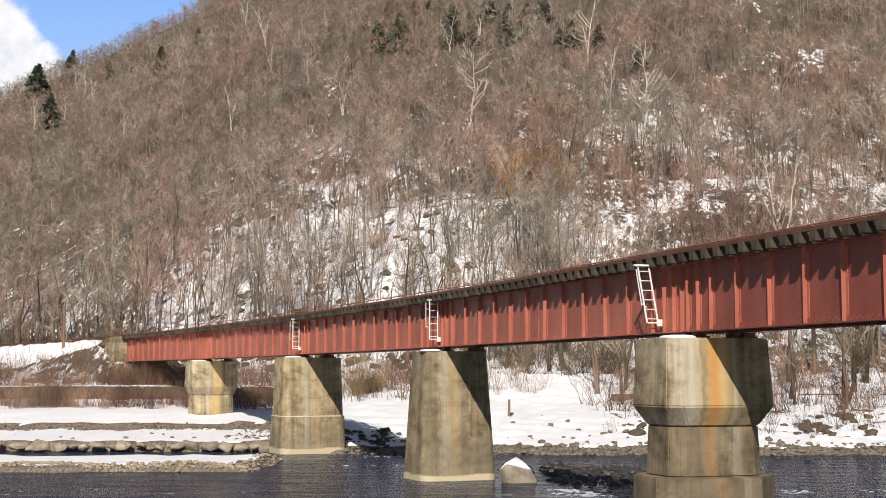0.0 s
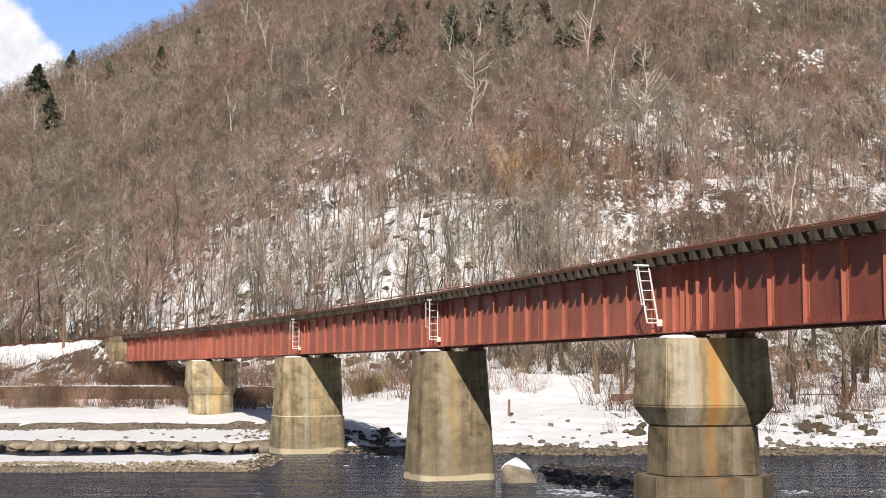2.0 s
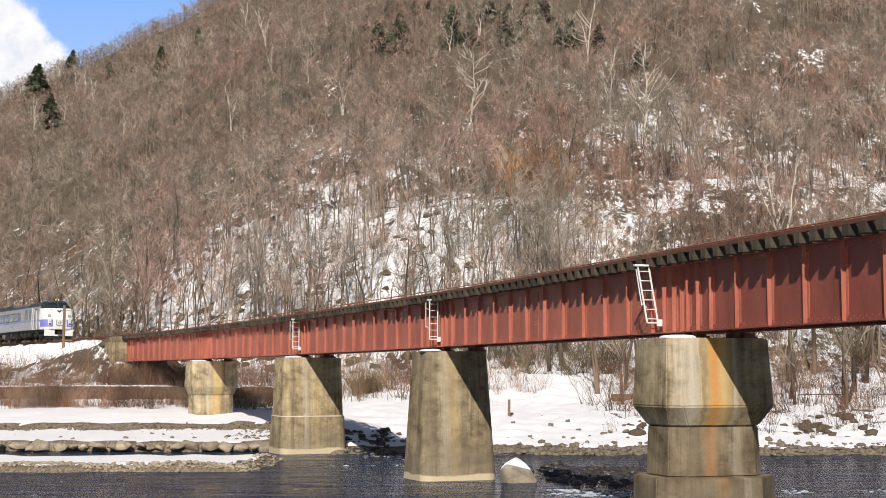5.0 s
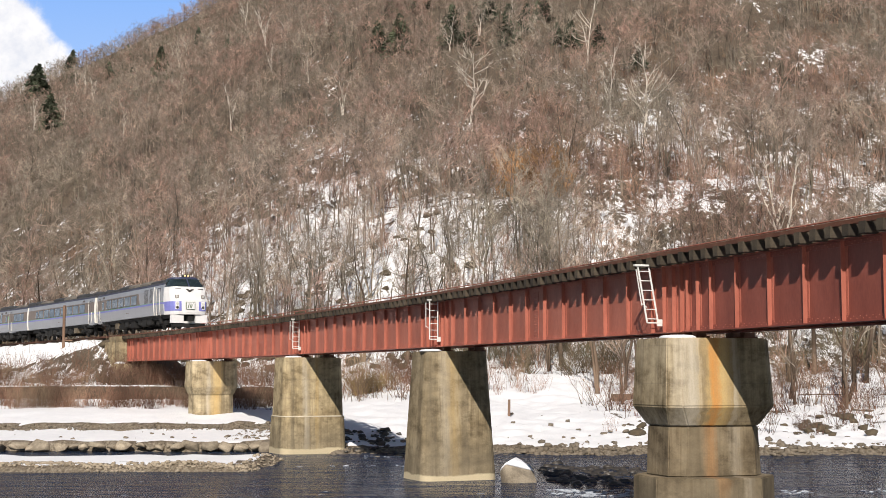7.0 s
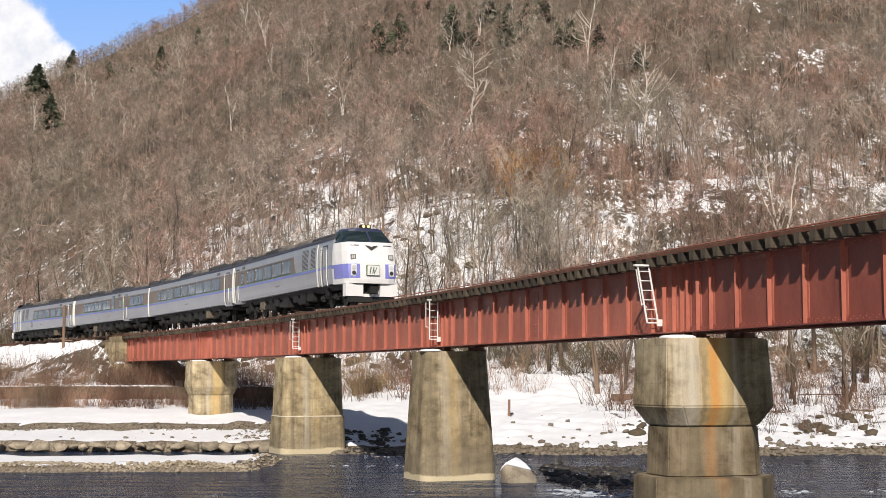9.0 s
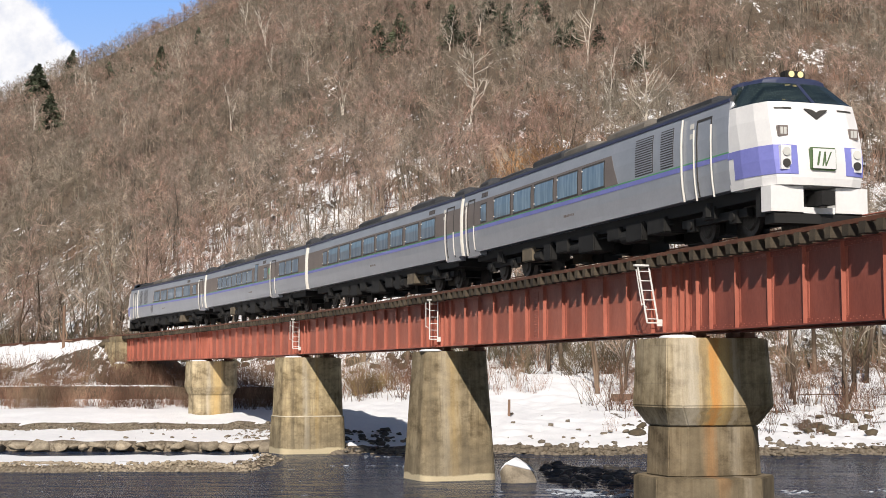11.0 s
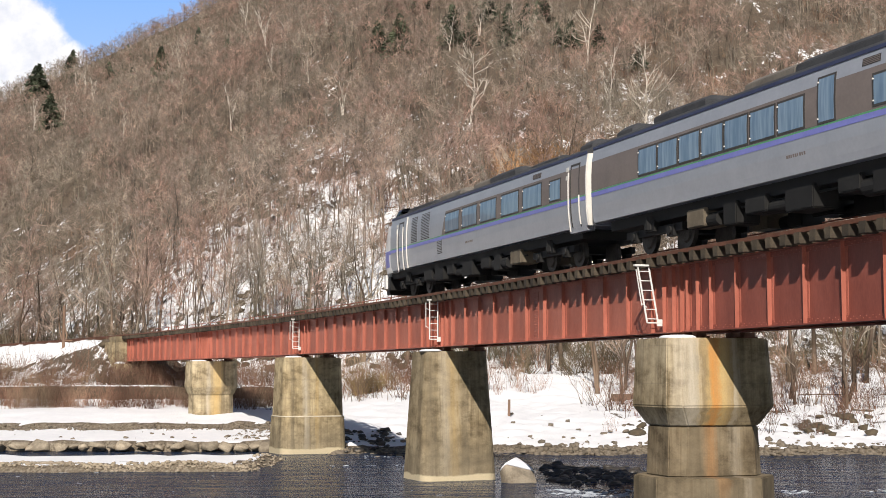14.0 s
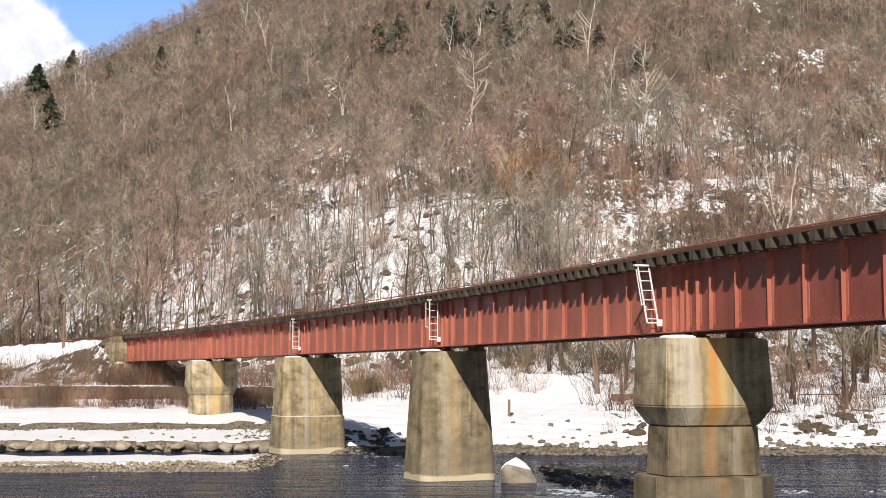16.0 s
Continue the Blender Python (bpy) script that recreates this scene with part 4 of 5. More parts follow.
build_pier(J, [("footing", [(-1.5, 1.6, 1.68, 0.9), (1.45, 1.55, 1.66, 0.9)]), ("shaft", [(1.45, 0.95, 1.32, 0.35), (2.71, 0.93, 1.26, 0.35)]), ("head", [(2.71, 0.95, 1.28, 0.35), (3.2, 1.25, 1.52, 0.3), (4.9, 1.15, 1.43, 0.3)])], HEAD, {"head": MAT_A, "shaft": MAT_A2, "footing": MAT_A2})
build_pier(J + 1, [("shaft", [(-1.0, 1.35, 1.62, 0.5), (4.9, 1.0, 1.28, 0.42)])], "tapering weathered concrete pier standing in the river", MAT_B, 6)
build_pier(J + 2, [("base", [(-1.0, 1.4, 1.82, 0.52), (1.9, 1.3, 1.7, 0.52)]), ("ledge", [(1.87, 1.34, 1.74, 0.54), (1.93, 1.27, 1.67, 0.52)]), ("shaft", [(1.9, 1.24, 1.65, 0.5), (4.9, 1.15, 1.56, 0.5)])], "tapering concrete pier with a ledge, rising from the river", {"base": MAT_C, "shaft": MAT_C, "ledge": PALE_LEDGE}, 6)
build_pier(J + 3, [("shaft", [(0.5, 0.95, 1.32, 0.35), (2.75, 0.95, 1.32, 0.35)]), ("head", [(2.75, 0.97, 1.34, 0.35), (3.25, 1.25, 1.53, 0.4), (4.9, 1.15, 1.48, 0.4)])], "yellow-stained concrete pier with flared head on the snowy bank", MAT_D)
build_pier(J - 1, [("shaft", [(-1.0, 1.35, 1.62, 0.3), (4.9, 1.0, 1.28, 0.25)])], "tapering weathered concrete pier standing in the river", MAT_B)
build_abutment()
build_ladder(J, -1.15, -0.38, -0.06, 0.26, GIRDER_BOTTOM + 0.28, GIRDER_TOP + 0.02)
build_ladder(J, 0.3, -0.33, 0.0, 0.0, GIRDER_BOTTOM + 0.3, GIRDER_TOP + 0.05)
build_ladder(J + 1, 0.3, -0.33, 0.0, 0.0, GIRDER_BOTTOM + 0.3, GIRDER_TOP + 0.05)
for k in range(4):
    m, L = span_pose(J + k)
    p = m @ Vector((L + 0.45, -0.36, 4.895))
    snow_lump(p.x, p.y, p.z, 0.55, 0.46, 0.09, math.degrees(m.to_euler().z), k)


# ---- bank: walls, stones, posts ----
WALL = speckled("mossy_wall_concrete", (0.055, 0.038, 0.026), (0.13, 0.09, 0.062), 1.5, 0.9, 0, 20, 0.4, 0.02)
STONE = speckled("river_stone", (0.08, 0.067, 0.05), (0.28, 0.235, 0.18), 2.2, 0.85, 0, 18, 0.5, 0.02, vary=0.35)
DARK_STONE = speckled("wet_river_stone", (0.035, 0.032, 0.029), (0.12, 0.105, 0.09), 2.2, 0.45, 0, 18, 0.4, 0.02, vary=0.4)
TAN_STONE = speckled("tan_revetment_stone", (0.165, 0.134, 0.096), (0.42, 0.36, 0.275), 2.2, 0.85, 0, 18, 0.5, 0.02, vary=0.35)
SOD = speckled("earth_and_moss", (0.05, 0.04, 0.025), (0.13, 0.1, 0.065), 2.2, 0.95, 0, 16, 0.6, 0.03)
WOOD = speckled("old_post_wood", (0.12, 0.07, 0.045), (0.25, 0.16, 0.11), 2.0, 0.85, 0, 24, 0.4, 0.01, (3, 3, 0.3))


def rock_soup(seed, detail=2):
    """An angular stone: the hull of a few random points, with its edges cut off for more detail."""
    r = np.random.RandomState(seed)
    bm = bmesh.new()
    for p in r.normal(0, 1, (11 + 4 * detail, 3)):
        p = p / np.linalg.norm(p) * r.uniform(0.75, 1.1)
        bm.verts.new((p[0] * 1.15, p[1], p[2] * 0.7))
    bmesh.ops.convex_hull(bm, input=bm.verts[:])
    loose = [v for v in bm.verts if not v.link_faces]
    bmesh.ops.delete(bm, geom=loose, context='VERTS')
    if detail > 1:
        bmesh.ops.bevel(bm, geom=bm.edges[:], offset=0.07, segments=1, affect='EDGES', clamp_overlap=True)
    if detail > 2:
        bmesh.ops.subdivide_edges(bm, edges=bm.edges[:], cuts=2, use_grid_fill=True)
        for v in bm.verts:
            v.co *= 1 + 0.05 * noise.noise(v.co * 3.0)
    bmesh.ops.triangulate(bm, faces=bm.faces[:])
    bm.verts.index_update()
    v = np.array([p.co for p in bm.verts])
    f = np.array([[q.index for q in p.verts] for p in bm.faces])
    bm.free()
    return v, f


def build_bank():
    rng = random.Random(9)
    for x0, x1, y, z0, z1, lab in ((-46, -11.3, 103.3, 1.6, 3.22, "low mossy brown concrete river wall"), (11.8, 34, 100.6, 1.9, 2.72, "low weathered brown river wall under trees")):
        n = int((x1 - x0) / 4)
        t = thing("river_wall", pose(0, 0, 0), lab, "wall", kind="structure")
        for k in range(n):
            a, b = x0 + (x1 - x0) * k / n, x0 + (x1 - x0) * (k + 1) / n
            part("wall_block", Build().box(a + 0.01, b - 0.01, y - 0.16 + rng.uniform(-0.02, 0.02), y + 0.2, z0, z1 + rng.uniform(-0.03, 0.02)), WALL, t, bevel=0.02)
        if x0 < 0:
            for k in range(22):
                snow_lump(rng.uniform(x0, x1), y + 0.55 + rng.uniform(-0.25, 0.2), z1 - 0.12, rng.uniform(0.5, 2.2), rng.uniform(0.35, 0.6), rng.uniform(0.12, 0.24), rng.uniform(-4, 4), k, "snow drift lying along the river wall")
    rocks = [rock_soup(40 + k) for k in range(7)]
    mesh_rock = [tri_mesh("revetment_stone", v, f, TAN_STONE) for v, f in rocks]
    x = -31.0
    while x < -6.8:
        s = rng.uniform(0.28, 0.58)
        ob = part("revetment_stone", mesh_rock[rng.randrange(7)], STONE, at=pose(x, 75.55 + rng.uniform(-0.25, 0.2), 0.24 + rng.uniform(-0.05, 0.08), rng.uniform(-15, 15), rng.uniform(-15, 15), rng.uniform(0, 360)))
        ob.scale = (s * 1.15, s, s * 0.95)
        tagged(ob, "grey-brown boulder in the stone revetment, snow behind it", "stone", "revetment stones")
        x += s * rng.uniform(1.35, 1.9)
    small = [rock_soup(60 + k, 1) for k in range(6)]

    def strew(name, label, spots, lo, hi, mat):
        xs, ys = np.array([p[0] for p in spots]), np.array([p[1] for p in spots])
        zs = np.maximum(ground(xs, ys), -0.12)
        soup = []
        for xx, yy, zz in zip(xs, ys, zs):
            v, f = small[rng.randrange(6)]
            s = lo + (hi - lo) * rng.random() ** 2.2
            soup.append((place_soup(v, xx, yy, zz + s * 0.25, s, rng.uniform(0, 6.28)), f))
        v, f = join(soup)
        tagged(new(name, tri_mesh(name, v, f, mat)), label, "stones", kind="stuff")
    strew("gravel_stones", "brown stones along the gravel bar's edge", [(rng.uniform(-22, -6.6), 60.2 + rng.gauss(0.0, 0.25)) for _ in range(1200)] + [(rng.uniform(-8.5, -6.4), rng.uniform(59.8, 62)) for _ in range(160)] + [(rng.uniform(-8.6, -6.5), rng.uniform(61, 68)) for _ in range(160)], 0.035, 0.13, TAN_STONE)
    strew("shore_stones", "brown stones along the far snowy shore", [(rng.uniform(-6, 30), 73.2 + rng.gauss(0, 0.9)) for _ in range(1250)] + [(rng.uniform(-9, 30), rng.uniform(74, 80)) for _ in range(45)] + [(rng.uniform(1, 12), rng.uniform(76, 92)) for _ in range(30)], 0.05, 0.25, STONE)
    strew("ledge_stones", "small stones on the snowy river terrace", [(rng.uniform(-36, -9), 87.1 + rng.gauss(0, 0.3)) for _ in range(900)] + [(rng.uniform(-12, -7.5), rng.uniform(78, 88)) for _ in range(260)] + [(rng.uniform(-36, -8), rng.uniform(78, 86)) for _ in range(40)], 0.035, 0.18, STONE)
    strew("river_rocks", "dark wet rocks breaking the river surface", [(rng.uniform(4.2, 8.2), rng.uniform(52.5, 63)) for _ in range(520)] + [(rng.uniform(-3, 26), rng.uniform(57, 71)) for _ in range(40)] + [(rng.uniform(-5.6, -2.4), rng.uniform(73.5, 80)) for _ in range(80)], 0.08, 0.33, DARK_STONE)
    strew("slope_clods", "dark earth clods and rocks showing through hillside snow", [(rng.uniform(-0.24, 0.03) * y, y) for y in [rng.uniform(113, 152) for _ in range(330)]], 0.12, 0.85, SOD)
    strew("bank_rubble", "brown rubble half buried in the snowy bank", [(rng.uniform(10.5, 26), rng.uniform(78, 86)) for _ in range(70)], 0.08, 0.5, SOD)
    # the big boulder below the bridge
    t = thing("boulder", pose(2.75, 53.6, 0.0, 0, 0, 25), "large brown boulder with a snow cap in the river", "boulder")
    v, f = rock_soup(24, 2)
    v = v * np.array([0.7, 0.66, 1.05]) + np.array([0, 0, 0.14])
    rock = tri_mesh("rock", v, f, TAN_STONE)
    part("rock", rock, TAN_STONE, t)
    bm = bmesh.new()
    bm.from_mesh(rock)
    bm.normal_update()
    bmesh.ops.delete(bm, geom=[p for p in bm.faces if p.normal.z < 0.62], context='FACES')
    grown = bmesh.ops.extrude_face_region(bm, geom=bm.faces[:])["geom"]
    for p in grown:
        if isinstance(p, bmesh.types.BMVert):
            p.co.z += 0.07
    cap = bpy.data.meshes.new("snow_cap")
    bm.to_mesh(cap)
    bm.free()
    cap.materials.append(SNOW)
    part("snow_cap", cap, SNOW, t, "snow cap")
    for x, y, h, r, lab in ((4.0, 87.1, 1.0, 0.09, "short dark wooden post in snow"), (-31.6, 119.0, 3.5, 0.13, "weathered brown wooden pole beside the track"), (-36.7, 118.0, 2.6, 0.12, "weathered brown wooden pole beside the track")):
        z = ground_at(x, y)
        t = thing("wooden_post", pose(x, y, z), lab, "post")
        part("shaft", Build().tube((0, 0, -0.3), (0.02, 0, h), r, r * 0.85, n=10), WOOD, t)
        if h > 2:
            part("crossbar", Build().box(0.05, 0.75, -0.05, 0.05, 0.55, 0.66), WOOD, t)
        part("cap", Build().tube((0.02, 0, h), (0.02, 0, h + 0.03), r * 0.95, r * 0.7, n=10), WOOD, t)


build_bank()


# ---- train ----
SILVER = speckled("grey_train_side", (0.31, 0.335, 0.385), (0.395, 0.42, 0.47), 0.7, 0.3, 0.22, 9, 0.04, 0.003, spec=0.8)
# Same paint as the sides; the sun on the front is in this colour.
SUNLIT_WHITE = speckled("sunlit_train_front", (0.68, 0.68, 0.69), (0.78, 0.78, 0.78), 1.5, 0.35, 0, 14, 0.04, 0.002)
TAUPE = speckled("taupe_window_band", (0.15, 0.125, 0.115), (0.21, 0.175, 0.16), 1.0, 0.4, 0, 14, 0.04, 0.002)
PURPLE = speckled("purple_stripe", (0.165, 0.18, 0.5), (0.22, 0.235, 0.6), 1.0, 0.4, 0, 14, 0.04, 0.002)
GREEN = speckled("green_pinstripe", (0.08, 0.3, 0.14), (0.12, 0.38, 0.19), 1.0, 0.4, 0, 14, 0.04, 0.002)
NAVY = speckled("navy_roof_edge", (0.025, 0.032, 0.075), (0.045, 0.055, 0.115), 1.0, 0.4, 0, 14, 0.04, 0.002)
ROOF = speckled("sooty_roof", (0.022, 0.024, 0.028), (0.06, 0.062, 0.068), 1.4, 0.7, 0, 20, 0.1, 0.004)
# Near-black colours for the underfloor, with tan for single boxes.
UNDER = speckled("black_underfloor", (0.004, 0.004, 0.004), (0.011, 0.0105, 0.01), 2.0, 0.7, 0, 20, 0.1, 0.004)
EQUIP = speckled("near_black_underfloor_box", (0.005, 0.005, 0.0048), (0.017, 0.0165, 0.0155), 2.0, 0.7, 0, 20, 0.1, 0.004)
TAN = speckled("tan_underfloor_box", (0.1, 0.082, 0.057), (0.19, 0.155, 0.11), 2.0, 0.7, 0, 20, 0.1, 0.004)
STEEL = speckled("worn_wheel_steel", (0.03, 0.028, 0.026), (0.09, 0.085, 0.08), 5.0, 0.5, 0.4, 20, 0.1, 0.002)
# Dusty taupe, with the sun on the unit tops put into the colour.
ROOF_DUST_LIT = speckled("dusty_sunlit_roof_unit", (0.1, 0.09, 0.08), (0.2, 0.18, 0.155), 1.4, 0.8, 0, 20, 0.1, 0.004)
MARK = speckled("dark_green_mark", (0.07, 0.12, 0.05), (0.11, 0.18, 0.08), 2.0, 0.5, 0, 20, 0.05, 0.002)
CREAM = speckled("cream_handrail", (0.6, 0.585, 0.54), (0.72, 0.7, 0.65), 4.0, 0.4, 0, 20, 0.05, 0.002)
RUBBER = speckled("dark_window_gasket", (0.035, 0.032, 0.03), (0.06, 0.055, 0.05), 3.0, 0.5, 0, 20, 0.05, 0.002)


def glass(name, c1, c2, rough=0.06):
    m, nt, b = mat_base(name, rough, 0, 0.8)
    n = noise_of(nt, coords(nt, "Object", (7, 1, 0.8)), 1.0, 2)
    nt.links.new(ramp(nt, n, [(0.35, c1), (0.65, c2)]), b.inputs["Base Color"])
    b.inputs["Coat Weight"].default_value = 0.6
    b.inputs["Coat Roughness"].default_value = 0.03
    return m


# Curtains and the blue of reflected sky are both painted into the pane.
PANE = glass("curtain_and_sky_tint_glass", (0.13, 0.205, 0.3), (0.215, 0.305, 0.4))
SHIELD = glass("dark_windscreen", (0.012, 0.02, 0.022), (0.03, 0.045, 0.045))


def lamp_mat(name, colour, power):
    m, nt, b = mat_base(name, 0.2)
    b.inputs["Base Color"].default_value = (0.75, 0.62, 0.3, 1)
    b.inputs["Emission Color"].default_value = (*colour, 1)
    b.inputs["Emission Strength"].default_value = power
    return m


HEADLAMP = lamp_mat("lit_headlamp", (1.0, 0.8, 0.4), 0.35)
LENS = glass("lamp_lens", (0.5, 0.5, 0.48), (0.7, 0.7, 0.66), 0.1)

SIDE = [(1.03, 1.375), (1.2, 1.41), (1.5, 1.445), (1.8, 1.45), (2.4, 1.45), (2.8, 1.425), (3.06, 1.385), (3.12, 1.37)]
SZ, SY = [p[0] for p in SIDE], [p[1] for p in SIDE]


def side_y(z):
    return float(np.interp(z, SZ, SY))


def skin(b, side, x0, x1, z0, z1, proud, depth=0.02, slant=0.0, slant0=0.0):
    """A thin panel that follows the curved side; slant shifts its far upper corner."""
    zs = sorted({z0, z1, *[z for z in SZ if z0 < z < z1]})
    rings = []
    for z in zs:
        k = slant * (z - z0) / (z1 - z0)
        k0 = slant0 * (z - z0) / (z1 - z0)
        yo, yi = side * (side_y(z) + proud), side * (side_y(z) + proud - depth)
        rings.append([(x0 + k0, yo, z), (x1 - k, yo, z), (x1 - k, yi, z), (x0 + k0, yi, z)])
    return b.loft(rings)


def louvre(t, side, x0, x1, z0, z1):
    p = part("louvre", skin(Build(), side, x0, x1, z0, z1, 0.006), RUBBER, t, "dark ventilation louvre with pale slats")
    n = int((z1 - z0) / 0.062)
    sl = Build()
    for k in range(n):
        z = z0 + 0.03 + (z1 - z0 - 0.03) * k / n
        skin(sl, side, x0 + 0.03, x1 - 0.03, z, z + 0.03, 0.02, 0.02)
    part("louvre_slats", sl, SILVER, p)


def window(t, side, x0, x1, z0=2.0, z1=2.66):
    w = part("window", skin(Build(), side, x0 - 0.06, x1 + 0.06, z0 - 0.05, z1 + 0.05, 0.014), RUBBER, t, "dark rubber window frame")
    part("pane", skin(Build(), side, x0, x1, z0, z1, 0.02, 0.01), PANE, w, "blue-grey glass tinted for pale curtains and reflected sky")
    for z in (z0 + 0.06, z1 - 0.08):
        y = side * (side_y(z) + 0.03)
        part("window_catch", Build().box(x0 - 0.02, x0 + 0.005, y - 0.015, y + 0.015, z, z + 0.03), CREAM, w)


def door(t, side, x0, x1, cab_door=False):
    d = part("door", skin(Build(), side, x0, x1, 1.07, 2.86, -0.028, 0.02), SILVER, t, "grey folding entrance door")
    fr = Build()
    for a, b in ((x0 - 0.05, x0), (x1, x1 + 0.05)):
        skin(fr, side, a, b, 1.04, 2.9, 0.012, 0.05)
    skin(fr, side, x0 - 0.05, x1 + 0.05, 2.86, 2.92, 0.012, 0.05)
    part("door_frame", fr, RUBBER, d)
    part("door_pane", skin(Build(), side, x0 + 0.14, x1 - 0.14, 1.95, 2.75, -0.02, 0.015), SHIELD, d)
    for x in (x0 - 0.1, x1 + 0.1):
        h = Build()
        zs = np.linspace(0.95, 2.7, 6) if cab_door or x < x0 else np.linspace(1.1, 1.95, 4)
        for z0, z1 in zip(zs[:-1], zs[1:]):
            h.tube((x, side * (side_y(z0) + 0.05), z0), (x, side * (side_y(z1) + 0.05), z1), 0.024, n=6)
        part("handrail", h, CREAM, d, "cream vertical handrail")


def bogie(t, x):
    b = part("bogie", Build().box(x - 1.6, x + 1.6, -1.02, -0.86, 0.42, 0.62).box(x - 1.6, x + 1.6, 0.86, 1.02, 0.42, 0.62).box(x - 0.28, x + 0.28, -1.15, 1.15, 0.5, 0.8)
             .tube((x, -1.08, 0.55), (x, -1.08, 0.9), 0.17, n=10).tube((x, 1.08, 0.55), (x, 1.08, 0.9), 0.17, n=10), UNDER, t, "near-black two-axle bogie")
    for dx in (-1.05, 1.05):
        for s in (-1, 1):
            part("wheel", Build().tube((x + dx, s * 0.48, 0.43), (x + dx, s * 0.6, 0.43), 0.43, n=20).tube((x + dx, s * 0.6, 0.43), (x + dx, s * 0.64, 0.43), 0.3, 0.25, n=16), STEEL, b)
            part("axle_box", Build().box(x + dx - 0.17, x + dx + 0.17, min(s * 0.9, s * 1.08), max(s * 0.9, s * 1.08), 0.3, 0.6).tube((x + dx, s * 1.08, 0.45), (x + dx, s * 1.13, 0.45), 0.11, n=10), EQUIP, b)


def plan_ring(z):
    """Plan of the cab's nose at height z, from one side round the front to the other."""
    w = side_y(min(z, 3.1))
    xf = float(np.interp(z, (0.86, 1.3, 2.0, 2.92, 3.0, 3.5), (10.36, 10.42, 10.33, 10.08, 9.96, 9.42)))
    w2 = w - max(0, z - 2.92) * 0.42
    return [(8.7, -w2), (xf - 1.1, -w2 + 0.02), (xf - 0.5, -w2 + 0.13), (xf - 0.13, -w2 + 0.29), (xf - 0.03, -w2 + 0.6), (xf, -0.25), (xf, 0.25), (xf - 0.03, w2 - 0.6), (xf - 0.13, w2 - 0.29), (xf - 0.5, w2 - 0.13), (xf - 1.1, w2 - 0.02), (8.7, w2)]


def nose_patch(b, f, u0, u1, z0, z1, proud=0.006, levels=3):
    """Thin panel on the nose; u runs round it in metres from the middle. f: which way the cab looks."""
    def curve(z, grow):
        pts = np.array(plan_ring(z))
        d = np.gradient(pts, axis=0)
        n = np.stack([d[:, 1], -d[:, 0]], 1)
        n /= np.linalg.norm(n, axis=1)[:, None]
        s = np.concatenate([[0], np.cumsum(np.linalg.norm(np.diff(pts, axis=0), axis=1))])
        s = s - s[-1] / 2
        us = np.array(sorted({u0, u1, *[v for v in s if u0 < v < u1]}))
        q = pts + n * grow
        return [(f * np.interp(u, s, q[:, 0]), np.interp(u, s, q[:, 1])) for u in us]
    zs = np.linspace(z0, z1, levels)
    rings = []
    for z in zs:
        o, i = curve(z, proud), curve(z, -0.01)
        rings.append([(x, y, z) for x, y in o] + [(x, y, z) for x, y in i[::-1]])
    k = min(len(r) for r in rings)
    if all(len(r) == k for r in rings):
        b.loft(rings)
    return b


